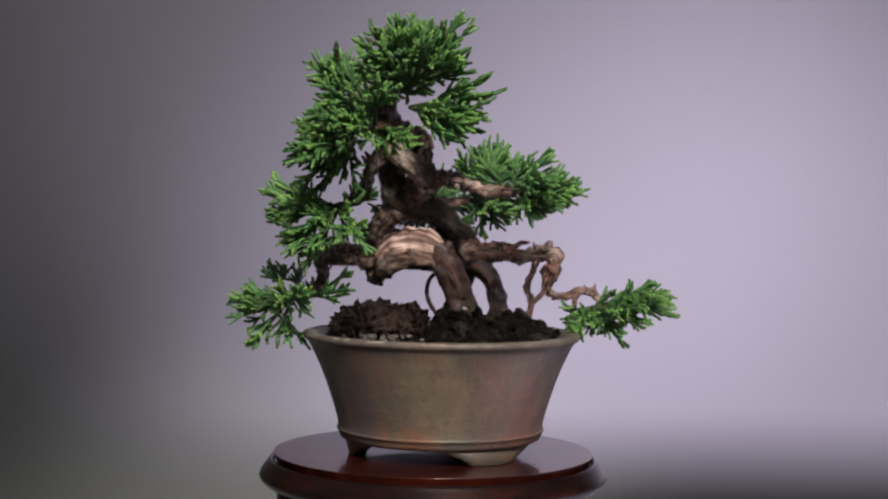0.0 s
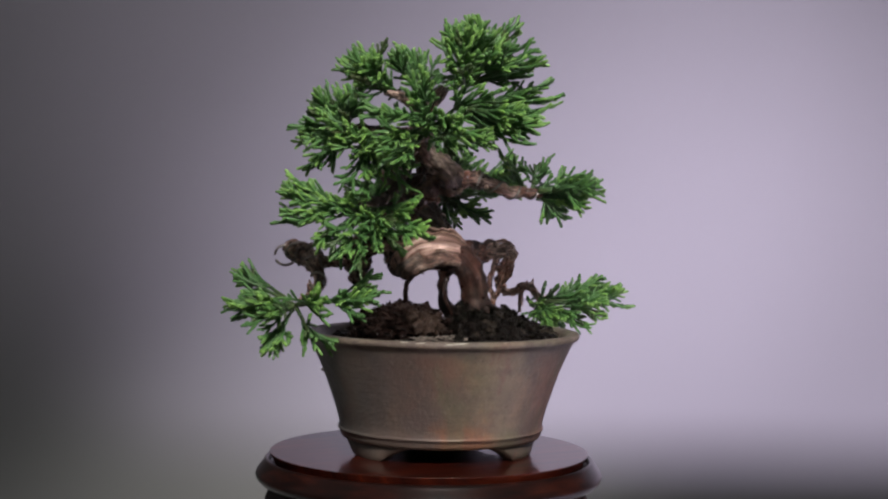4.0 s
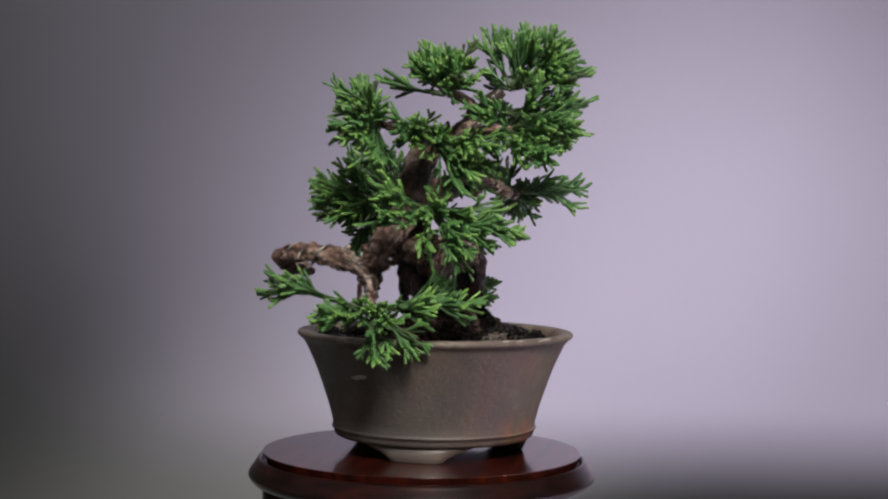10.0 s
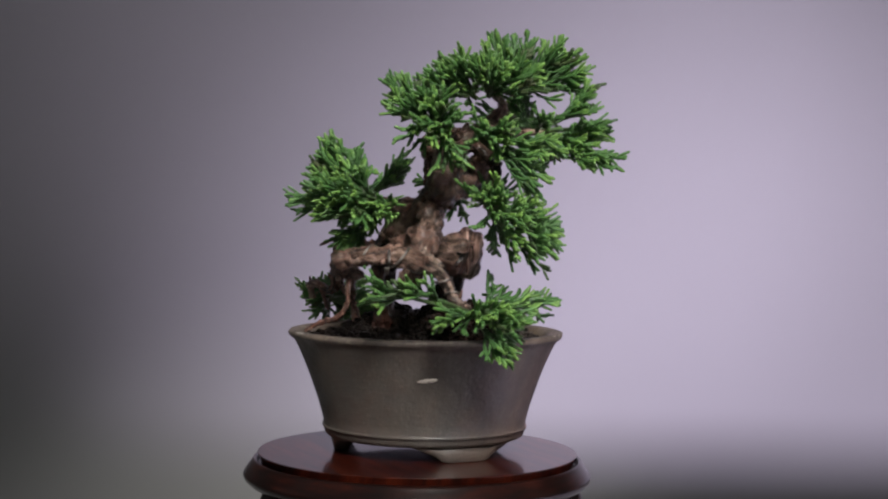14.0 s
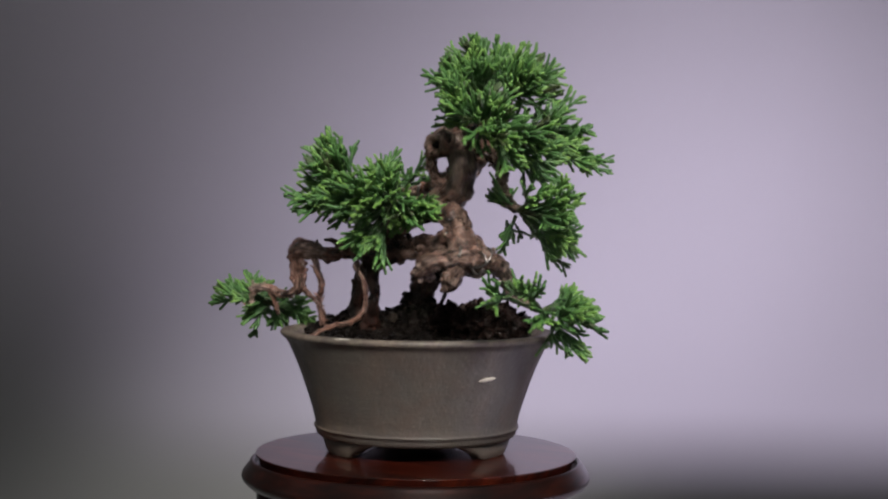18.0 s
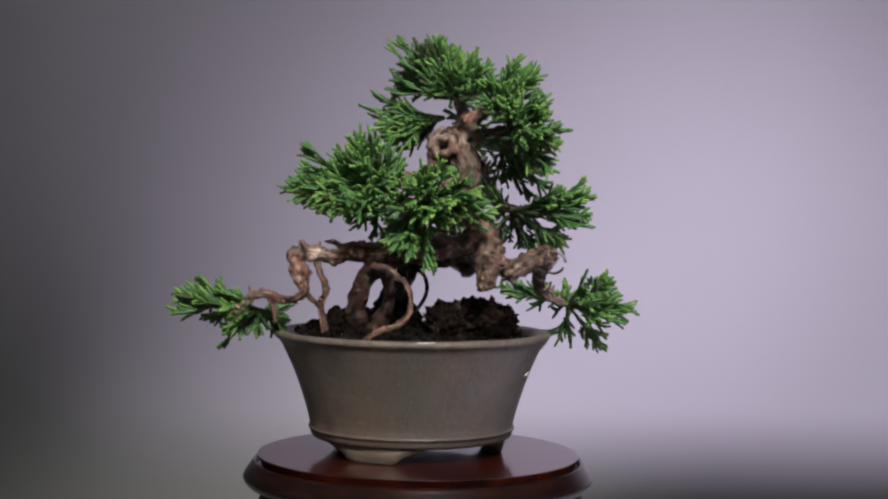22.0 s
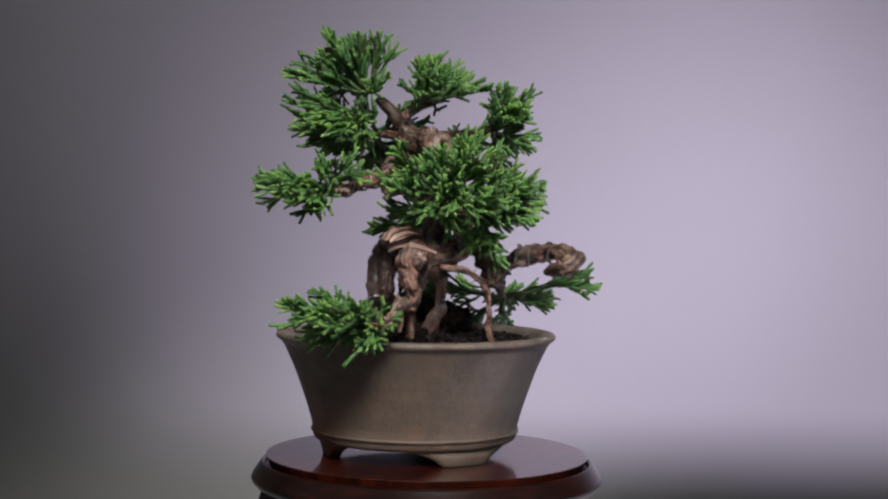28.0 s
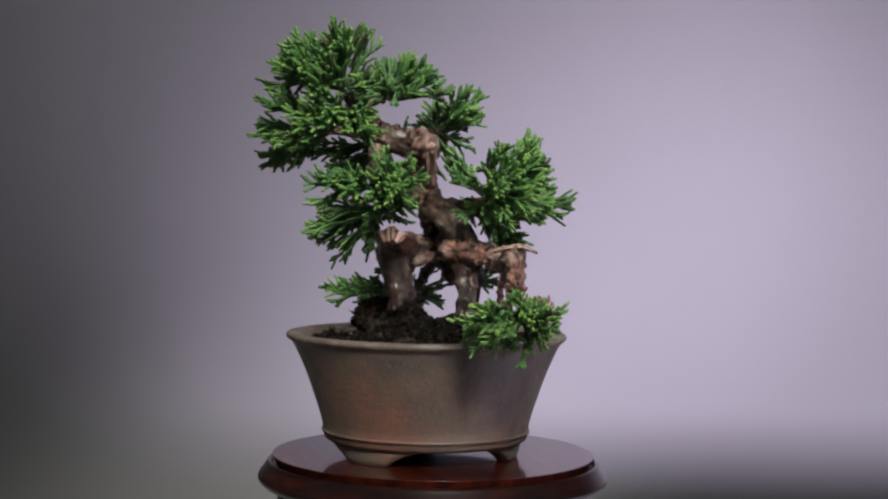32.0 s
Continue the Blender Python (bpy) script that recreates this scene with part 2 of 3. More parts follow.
def lathe(profile, steps=96, cx=0.0, cy=0.0, wobble=0.0, closed=False):
    """A turned body from (radius, z) pairs; closed joins the last pair to the first."""
    verts, faces = [], []
    n = len(profile)
    for i in range(steps):
        a = 2 * math.pi * i / steps
        for r, z in profile:
            k = 1 + wobble * noise.noise(Vector((3 * math.cos(a), 3 * math.sin(a), z * 40)))
            verts.append((cx + r * k * math.cos(a), cy + r * k * math.sin(a), z))
    for i in range(steps):
        j = (i + 1) % steps
        for k in range(n if closed else n - 1):
            m = (k + 1) % n
            faces.append((i * n + k, j * n + k, j * n + m, i * n + m))
    return verts, faces


def smooth_path(points, steps=8):
    """A Catmull-Rom line through (x, y, z, radius) points."""
    p = [np.array(q, float) for q in points]
    p = [2 * p[0] - p[1]] + p + [2 * p[-1] - p[-2]]
    out = []
    for i in range(1, len(p) - 2):
        for k in range(steps):
            u = k / steps
            a, b, c, d = p[i - 1], p[i], p[i + 1], p[i + 2]
            out.append(0.5 * (2 * b + (c - a) * u + (2 * a - 5 * b + 4 * c - d) * u * u + (3 * b - a - 3 * c + d) * u ** 3))
    out.append(p[-2])
    return out


def tube(path, sides=12, rough=0.0, scale=150.0, ridges=0, twist=0.0, seed=0.0):
    """A closed limb along (x, y, z, radius) rows, with a knobby skin and, if asked, twisting ridges."""
    verts, faces = [], []
    up = Vector((0.31, 0.22, 0.92))
    n = len(path)
    for i, q in enumerate(path):
        here = Vector(q[:3])
        ahead = Vector(path[min(i + 1, n - 1)][:3]) - Vector(path[max(i - 1, 0)][:3])
        if ahead.length < 1e-9:
            ahead = Vector((0, 0, 1))
        ahead.normalize()
        side = up.cross(ahead)
        if side.length < 0.05:
            side = Vector((1, 0, 0)).cross(ahead)
        side.normalize()
        up = ahead.cross(side).normalized()
        r = max(q[3], 0.00005)
        for k in range(sides):
            a = 2 * math.pi * k / sides
            out = side * math.cos(a) + up * math.sin(a)
            f = 1.0
            if rough:
                f += rough * noise.noise((here + out * r) * scale + Vector((seed, 0, 0)))
                f += 0.5 * rough * noise.noise((here + out * r) * scale * 1.9 + Vector((0, seed, 0)))
            if ridges:
                f += 0.11 * math.sin(ridges * a + twist * i / n)
            verts.append(here + out * r * f)
    for i in range(n - 1):
        for k in range(sides):
            m = (k + 1) % sides
            faces.append((i * sides + k, i * sides + m, (i + 1) * sides + m, (i + 1) * sides + k))
    faces.append(tuple(range(sides - 1, -1, -1)))
    faces.append(tuple(range((n - 1) * sides, n * sides)))
    return [tuple(v) for v in verts], faces


def lift(points):
    """Tree coordinates to the scene's."""
    return [(x, y, z + MID, r) for x, y, z, r in points]


def thing(name, label, category):
    ob = new(name)
    return tagged(ob, label=label, category=category)


# ---- setting: a paper backdrop that hangs behind the table and runs out over the floor ----
FLOOR = -0.75


def sweep():
    x0, x1, back, r, height, front = -3.0, 3.0, 0.62, 0.30, 2.4, -2.6
    line = [(front, FLOOR), (-1.5, FLOOR), (-0.5, FLOOR), (0.0, FLOOR)]
    for i in range(25):
        a = math.pi / 2 * i / 24
        line.append((back - r + r * math.sin(a), FLOOR + r - r * math.cos(a)))
    line += [(back, 0.0), (back, 0.7), (back, 1.4), (back, height)]
    cols = 24
    verts, faces = [], []
    for i in range(cols + 1):
        x = x0 + (x1 - x0) * i / cols
        verts += [(x, y, z) for y, z in line]
    n = len(line)
    for i in range(cols):
        for k in range(n - 1):
            faces.append((i * n + k, (i + 1) * n + k, (i + 1) * n + k + 1, i * n + k + 1))
    ob = new("backdrop", mesh_of("backdrop", verts, faces, BACKDROP))
    tagged(ob, label="seamless grey studio paper hanging down and over the floor", category="backdrop", kind="structure")


sweep()


# ---- the table under the stand ----
def bevelled_box(x0, x1, y0, y1, z0, z1, edge):
    bm = bmesh.new()
    bmesh.ops.create_cube(bm, size=1.0, matrix=Matrix.Translation(((x0 + x1) / 2, (y0 + y1) / 2, (z0 + z1) / 2)) @ Matrix.Diagonal((x1 - x0, y1 - y0, z1 - z0, 1)))
    bmesh.ops.bevel(bm, geom=bm.edges[:], offset=edge, segments=2, affect="EDGES")
    verts, faces = [tuple(v.co) for v in bm.verts], [tuple(v.index for v in f.verts) for f in bm.faces]
    bm.free()
    return verts, faces


def build_table():
    table = thing("table", "plain grey painted table under the display stand", "table")
    table["kind"] = "structure"
    v, f = bevelled_box(-0.60, 0.60, -1.0, 0.209, -0.025, 0.0, 0.002)
    part("table_top", v, f, PAINT, table, smooth=False)
    for x in (-0.54, 0.54):
        for y in (-0.94, 0.15):
            v, f = bevelled_box(x - 0.025, x + 0.025, y - 0.025, y + 0.025, FLOOR, -0.025, 0.003)
            part("leg", v, f, PAINT, table, smooth=False)


build_table()


# ---- the wooden stand ----
SX, SY = 0.0028, 0.0021


def build_stand():
    stand = thing("display_stand", "round red-brown lacquered wooden display stand under the pot", "stand")
    z = TOP
    v, f = lathe([(0.0, z), (0.030, z), (0.0591, z), (0.0596, z), (0.0597, z - 0.0001), (0.0596, z - 0.0003), (0.0584, z - 0.0030), (0.0580, z - 0.0044), (0.0, z - 0.0044)], 128, SX, SY)
    part("top_plate", v, f, LACQUER, stand, "glossy red-brown plate")
    v, f = lathe([(0.0560, z - 0.0052), (0.0596, z - 0.0050), (0.0598, z - 0.0038), (0.0600, z - 0.0030), (0.0604, z - 0.0024), (0.0609, z - 0.0022), (0.0615, z - 0.0026), (0.0620, z - 0.0034), (0.0627, z - 0.0045), (0.0638, z - 0.0059),
                  (0.0647, z - 0.0073), (0.0650, z - 0.0084), (0.0645, z - 0.0098), (0.0630, z - 0.0112), (0.0600, z - 0.0118), (0.0560, z - 0.0120)], 128, SX, SY, closed=True)
    part("rim_moulding", v, f, SATIN, stand)
    v, f = lathe([(0.0440, z - 0.0126), (0.0500, z - 0.0126), (0.0492, z - 0.0150), (0.0490, z - 0.0190), (0.0505, z - 0.0300),
                  (0.0500, z - 0.0320), (0.0440, z - 0.0320)], 96, SX, SY, closed=True)
    part("apron", v, f, SATIN, stand)
    for k in range(5):
        a = radians(20 + 72 * k)
        c, s = math.cos(a), math.sin(a)
        rows = [(SX + c * (0.0545 + d), SY + s * (0.0545 + d), h, r) for d, h, r in
                ((0.0005, z - 0.0130, 0.0060), (0.0020, z - 0.0200, 0.0062), (0.0015, z - 0.035, 0.0052), (-0.001, z - 0.048, 0.0044), (0.003, 0.001, 0.0055))]
        v, f = tube(smooth_path(rows, 5), 10)
        part("leg", v, f, SATIN, stand)
    return stand


# ---- the pot ----
PX, PY = 0.0054, -0.0017


def build_pot():
    pot = thing("bonsai_pot", "round brown unglazed clay pot on three feet, flared rim", "pot")
    z = TOP
    outer = [(0.0346, 0.0056), (0.0362, 0.0059), (0.0372, 0.0065), (0.0377, 0.0075), (0.0378, 0.0088), (0.0382, 0.0091), (0.0382, 0.0100), (0.0380, 0.0110),
             (0.0386, 0.0136), (0.0397, 0.0176), (0.0412, 0.0221), (0.0429, 0.0271), (0.0448, 0.0321), (0.0468, 0.0366), (0.0486, 0.0404),
             (0.0499, 0.0424), (0.0508, 0.0428), (0.0516, 0.0436), (0.0517, 0.0445), (0.0512, 0.0451), (0.0500, 0.0454), (0.0484, 0.0453), (0.0470, 0.0449),
             (0.0458, 0.0438), (0.0446, 0.0416), (0.0420, 0.0346), (0.0380, 0.0226), (0.0340, 0.0120), (0.0, 0.0110), (0.0, 0.0056)]
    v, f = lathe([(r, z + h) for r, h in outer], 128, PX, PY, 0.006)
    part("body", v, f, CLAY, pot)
    v, f = lathe([(0.0376, z + 0.0088), (0.0385, z + 0.0091), (0.0385, z + 0.0099), (0.0378, z + 0.0102)], 128, PX, PY, 0.006, True)
    part("moulding", v, f, CLAY, pot)
    for a0 in FEET:
        verts, faces = [], []
        n = 29
        for i in range(n):
            u = -1 + 2 * i / (n - 1)
            a = radians(a0 + 38 * u)
            w = abs(u)
            low = 0.0 if w < 0.42 else 0.0058 * min(1.0, (w - 0.42) / 0.56) ** 0.62
            for r, h in ((0.0358, 0.0064), (0.0340 + 0.0014 * low / 0.0058, low + 0.0004), (0.0337, low), (0.0290, low), (0.0284, 0.0064)):
                verts.append((PX + r * math.cos(a), PY + r * math.sin(a), z + max(h, 0.0)))
        for i in range(n - 1):
            for k in range(5):
                m = (k + 1) % 5
                faces.append((i * 5 + k, (i + 1) * 5 + k, (i + 1) * 5 + m, i * 5 + m))
        faces += [(4, 3, 2, 1, 0), tuple((n - 1) * 5 + k for k in range(5))]
        part("foot", verts, faces, CLAY, pot)
    # the pale scar on the wall and the chips of the rim
    for a0, r, h, wide, tall, slope in ((157.5, 0.0446, 0.0308, 0.0036, 0.0008, 0.40), (91.5, 0.0508, 0.0446, 0.0045, 0.0007, 0.9), (222.0, 0.0508, 0.0446, 0.0030, 0.0006, 0.9),
                                           (-117.0, 0.0511, 0.0447, 0.0050, 0.0004, 0.9), (-131.0, 0.0511, 0.0447, 0.0024, 0.0004, 0.9), (-98.0, 0.0511, 0.0447, 0.0018, 0.0003, 0.9)):
        verts, faces = [], []
        n = 13
        for i in range(n):
            u = -1 + 2 * i / (n - 1)
            a = radians(a0) + wide * u / r
            t = tall * math.sqrt(max(0.02, 1 - u * u)) * (1 + 0.35 * noise.noise(Vector((u * 3, a0, 0))))
            for s, o in ((-1, 0.0), (-0.5, 0.0004), (0.5, 0.0004), (1, 0.0)):
                rr = r + o + slope * t * s * 0.5
                verts.append((PX + rr * math.cos(a), PY + rr * math.sin(a), z + h + t * s + 0.0004 * u))
        for i in range(n - 1):
            for k in range(3):
                faces.append((i * 4 + k, (i + 1) * 4 + k, (i + 1) * 4 + k + 1, i * 4 + k + 1))
        part("chip", verts, faces, CHIP, pot, "pale chipped spot")
    return pot


FEET = (184.0, 62.0, -55.0)


# ---- the soil, with its lumps ----
def blob(cx, cy, cz, rx, ry, rz, rough, scale, seed, rings=22, sides=36):
    verts, faces = [], []
    for i in range(rings + 1):
        b = math.pi * i / rings
        for k in range(sides):
            a = 2 * math.pi * k / sides
            d = Vector((math.sin(b) * math.cos(a), math.sin(b) * math.sin(a), math.cos(b)))
            p = d * scale + Vector((seed, seed, 0))
            f = 1 + rough * (noise.noise(p) + 0.6 * noise.noise(p * 2.3) + 0.4 * noise.noise(p * 5.1))
            verts.append((cx + rx * f * d.x, cy + ry * f * d.y, cz + rz * f * d.z))
    for i in range(rings):
        for k in range(sides):
            m = (k + 1) % sides
            faces.append((i * sides + k, i * sides + m, (i + 1) * sides + m, (i + 1) * sides + k))
    return verts, faces


def mound(x, y):
    """Height of the heaped soil about the trunk and the roots."""
    return (0.0155 * math.exp(-((x - 0.0060) ** 2 + (y + 0.0108) ** 2) / 0.00009) + 0.0065 * math.exp(-((x - 0.028) ** 2 + (y - 0.001) ** 2) / 0.00017) + 0.0022 * math.exp(-((x - 0.019) ** 2 + (y - 0.010) ** 2) / 0.00018)
            + 0.003 * math.exp(-((x - 0.025) ** 2 + (y + 0.012) ** 2) / 0.0003))


def build_soil():
    ob = thing("potting_soil", "dark crumbly potting soil filling the pot", "soil")
    z = TOP + 0.0416
    verts, faces = [], []
    rings, sides = 26, 72
    for i in range(rings + 1):
        r = 0.0446 * i / rings
        for k in range(sides):
            a = 2 * math.pi * k / sides
            x, y = r * math.cos(a), r * math.sin(a)
            h = mound(x, y)
            h += 0.0018 * noise.noise(Vector((x * 120, y * 120, 0))) + 0.0014 * noise.noise(Vector((x * 300, y * 300, 4)))
            h = h * (1 if i < rings else 0.2)
            verts.append((PX + x, PY + y, z + h))
    for i in range(rings):
        for k in range(sides):
            m = (k + 1) % sides
            faces.append((i * sides + k, (i + 1) * sides + k, (i + 1) * sides + m, i * sides + m))
    part("surface", verts, faces, SOIL, ob)
    rnd = random.Random(5)
    verts, faces = [], []
    for i in range(1700):
        a, r = rnd.uniform(0, 2 * math.pi), 0.043 * math.sqrt(rnd.random())
        x, y = r * math.cos(a), r * math.sin(a)
        s = rnd.uniform(0.0005, 0.0013) + 0.0012 * rnd.random() ** 5 * (1.5 if x > 0.005 else 1.0)
        h = mound(x, y)
        v, f = blob(PX + x, PY + y, z + h + s * rnd.uniform(0.0, 0.9), s, s * rnd.uniform(0.6, 1.3), s * rnd.uniform(0.6, 1), 0.55, 2.2, i * 1.7, 5, 7)
        b = len(verts)
        verts += v
        faces += [tuple(b + q for q in g) for g in f]
    ob2 = part("grit", verts, faces, SOIL, ob, smooth=False)
    ob2["kind"] = "stuff"
    for i in range(140):
        a, r = rnd.uniform(0, 2 * math.pi), rnd.uniform(0.0, 1.0)
        cx, cy = ((0.0060, -0.0108), (0.0060, -0.0108), (0.0290, -0.0030), (0.0260, -0.0110))[i % 4]
        x, y = cx + 0.0095 * r * math.cos(a), cy + 0.0085 * r * math.sin(a)
        s = rnd.uniform(0.0008, 0.0017)
        v, f = blob(PX + x, PY + y, z + mound(x, y) + 0.0002, s, s * rnd.uniform(0.8, 1.2), s * rnd.uniform(0.7, 1.1), 0.75, 3.2, i * 2.9, 10, 14)
        part("clod", v, f, HUMUS, ob, smooth=False)
    return ob


def build_lump():
    ob = thing("soil_lump", "rough brown crusty lump of old soil", "soil lump")
    rnd = random.Random(8)
    for i in range(46):
        u = rnd.uniform(-1, 1)
        w = rnd.uniform(-1, 1)
        s = rnd.uniform(0.0030, 0.0058)
        x, y = -0.0175 + 0.0135 * u, -0.0105 + 0.009 * w
        h = 0.0461 + 0.0085 * (1 - 0.75 * u * u) * (1 - 0.6 * w * w) * rnd.uniform(0.3, 0.95)
        v, f = blob(x, y, TOP + h, s, s, s * 0.85, 0.80, 3.0, i * 3.7, 14, 18)
        part("clod", v, f, LUMP, ob, smooth=False)
    verts, faces = [], []
    for i in range(380):
        u, w = rnd.uniform(-1.15, 1.15), rnd.uniform(-1.2, 1.2)
        x, y = -0.0175 + 0.0135 * u, -0.0105 + 0.009 * w
        top = 0.0465 + 0.0105 * max(0.0, 1 - 0.75 * u * u) * max(0.0, 1 - 0.6 * w * w)
        s = rnd.uniform(0.0005, 0.0014)
        v, f = blob(x, y, TOP + top - 0.0040 * rnd.random() ** 2, s, s * rnd.uniform(0.6, 1.3), s, 0.55, 2.2, i * 1.3, 5, 7)
        b = len(verts)
        verts += v
        faces += [tuple(b + q for q in g) for g in f]
    part("crumb", verts, faces, LUMP, ob, smooth=False)["kind"] = "stuff"
    for i in range(44):
        x, y, s = -0.0160 + rnd.gauss(0, 0.0060), -0.0295 + rnd.gauss(0, 0.0024), rnd.uniform(0.0003, 0.0008)
        v, f = blob(x, y, TOP + 0.0440 + rnd.uniform(0, 0.0018), s * 1.4, s, s * 0.8, 0.6, 2.6, i * 5.1, 7, 9)
        part("grit", v, f, GRIT, ob, "pale grit", smooth=False)
    return ob


# ---- the juniper ----
class Green:
    """Gathers the cords of one spray: points, faces and their age from old (0) to new (1)."""

    def __init__(self):
        self.verts, self.faces, self.age = [], [], []

    def cord(self, rows, ages, sides=6):
        b = len(self.verts)
        v, f = tube(rows, sides, 0.28, 900.0, 0, 0, b)
        self.verts += v
        self.faces += [tuple(b + q for q in g) for g in f]
        for a in ages:
            self.age += [a] * sides


def shoot(green, rnd, start, end, radius, age0, age1, forks):
    """One scaly cord from start to end, a little bowed, with short forks on its outer half and a blunt new tip."""
    way = end - start
    length = way.length
    way = way / length
    side = way.cross(Vector((rnd.uniform(-1, 1), rnd.uniform(-1, 1), rnd.uniform(-1, 1)))).normalized()
    bow = (side * rnd.uniform(-0.13, 0.13) + Vector((0, 0, rnd.uniform(-0.10, 0.02)))) * length

    def at(u):
        return start + way * (length * u) + bow * (4 * u * (1 - u))

    rows, ages = [], []
    for i, (u, r) in enumerate(((0, 0.60), (0.12, 0.70), (0.24, 0.78), (0.36, 0.84), (0.47, 0.90), (0.58, 0.95), (0.68, 0.99), (0.78, 1.0), (0.87, 1.0), (0.95, 0.92), (1.0, 0.50))):
        rows.append((*at(u), radius * r * (1 + 0.20 * (-1) ** i)))
        ages.append(age0 + (age1 - age0) * u ** 1.6)
    green.cord(rows, ages)
    for k in range(forks):
        u = rnd.uniform(0.28, 0.70) if k < 2 else rnd.uniform(0.55, 0.95)
        p = at(u)
        turn = way.cross(side) * rnd.uniform(-0.5, 0.5) + side * (-1) ** k
        d = (way + turn.normalized() * rnd.uniform(0.35, 0.75) + Vector((0, 0, 0.05))).normalized()
        b = min(length * (1.08 - u), 0.0075) * rnd.uniform(0.75, 1.15) if k < 2 else rnd.uniform(0.0018, 0.0042)
        a = age0 + (age1 - age0) * u ** 1.6
        green.cord([(*p, radius * 0.6), (*(p + d * b * 0.25), radius * 0.62), (*(p + d * b * 0.5), radius * 0.88), (*(p + d * b * 0.72), radius * 0.68), (*(p + d * b * 0.88), radius * 0.80), (*(p + d * b), radius * 0.42)],
                   [a, a + (age1 - a) * 0.3, a + (age1 - a) * 0.6, a + (age1 - a) * 0.8, age1, age1], 6)


def spray(name, parent, rnd, hub, tip, count, wide, long):
    """A fan of cords that run outward from the hub and end about the tip, on a few thin twigs."""
    axis = tip - hub
    reach = axis.length
    way = axis.normalized()
    flat = way.cross(Vector((0.1, 0.05, 1))).normalized()
    up = flat.cross(way)
    green = Green()
    joint = hub + axis * max(0.12, 1 - long * 1.05 / reach) if reach > long else hub + axis * 0.12
    green.cord([(*(hub + (joint - hub) * u), 0.00085 - 0.0002 * u) for u in (0, 0.25, 0.5, 0.75, 1.0)], [0.0, 0.02, 0.06, 0.12, 0.2])
    green.cord([(*(joint + (tip - joint) * u), 0.0007 - 0.0002 * u) for u in (0, 0.3, 0.6, 0.8)], [0.1, 0.2, 0.3, 0.4])
    for i in range(count):
        a, r = rnd.uniform(0, 2 * math.pi), wide * math.sqrt(rnd.random())
        end = tip + flat * (r * math.cos(a)) + up * (0.75 * r * math.sin(a)) + way * (0.0046 - rnd.random() ** 1.2 * 0.0095 - 0.30 * r)
        u = rnd.uniform(0.0, 0.45)
        root = joint + (tip - joint) * u + flat * (0.12 * r * math.cos(a)) + up * (0.1 * r * math.sin(a))
        end = end + Vector([rnd.gauss(0, 1) * 0.0013 for _ in range(3)])
        size = (end - root).length
        start = end - (end - root) * min(1.0, long * rnd.uniform(0.7, 1.1) / size)
        if (start - root).length > 0.001:
            green.cord([(*(root + (start - root) * k), 0.00055) for k in (0, 0.5, 1.0)], [0.15, 0.2, 0.25], 5)
        new_tip = rnd.uniform(0.55, 1.0) if rnd.random() > 0.05 else rnd.uniform(0.0, 0.15)
        shoot(green, rnd, start, end, rnd.uniform(0.00062, 0.00082), min(new_tip, rnd.uniform(0.15, 0.32)), new_tip, rnd.choice((2, 3, 3, 4)))
    ob = part(name, green.verts, green.faces, FOLIAGE, parent)
    a = ob.data.attributes.new("age", "FLOAT", "POINT")
    a.data.foreach_set("value", green.age)
    return ob


def pad(tree, seed, hub, tips, fill, label, count=8, wide=0.0078, long=0.0150):
    """One foliage pad: a spray to each tip and some between them."""
    rnd = random.Random(seed)
    aims = [Vector((x, y, z + MID)) for x, y, z in tips]
    h = Vector((hub[0], hub[1], hub[2] + MID))
    first = spray("foliage_pad", tree, rnd, h, aims[0], count, wide, long)
    first["label"] = label
    lifted = list(aims)
    for i in range(fill):
        a, b = rnd.sample(lifted, 2)
        mid = a.lerp(b, rnd.uniform(0.3, 0.7))
        out = (mid - h).normalized() * (0.5 * ((a - h).length + (b - h).length))
        aims.append(h + ((mid - h) * 0.5 + out * 0.5) * rnd.uniform(0.85, 1.0))
    for q in aims[1:]:
        spray("spray", first, rnd, h + (q - h) * rnd.uniform(0.0, 0.2), q, count, wide, long)
    return first


def limb(tree, name, rows, mat, sides=16, rough=0.42, scale=300.0, ridges=0, twist=0.0, label="", steps=18, spurs=0):
    path = smooth_path(lift(rows), steps)
    v, f = tube(path, sides, rough, scale, ridges, twist, len(rows) * 1.3)
    flat, gone = [], 0.0
    for i, q in enumerate(path):
        if i:
            gone += float(np.linalg.norm(q[:3] - path[i - 1][:3]))
        for k in range(sides):
            a = 2 * math.pi * k / sides
            flat += [0.005 * math.cos(a), 0.005 * math.sin(a), gone]
    rnd = random.Random(len(rows) * 7 + spurs)
    for i in range(spurs):
        q = path[rnd.randrange(2, len(path) - 2)]
        p = Vector(q[:3])
        d = Vector([rnd.gauss(0, 1) for _ in range(3)]).normalized()
        r, long = q[3], rnd.uniform(0.0007, 0.0024)
        b = len(v)
        w, g = tube([(*(p + d * r * 0.5), r * 0.55), (*(p + d * (r * 0.9 + long * 0.3)), r * 0.38), (*(p + d * (r + long * 0.7) + Vector((0, 0, long * 0.2))), r * 0.27), (*(p + d * (r + long) + Vector((0, 0, long * 0.35))), r * 0.12)], 7, 0.4, 900, 0, 0, i)
        v = v + w
        f = f + [tuple(b + k for k in h) for h in g]
        flat += [c for u in w for c in (u[0], u[1], u[2])]
    ob = part(name, v, f, mat, tree, label)
    ob.data.attributes.new("skin", "FLOAT_VECTOR", "POINT").data.foreach_set("vector", flat)
    return ob


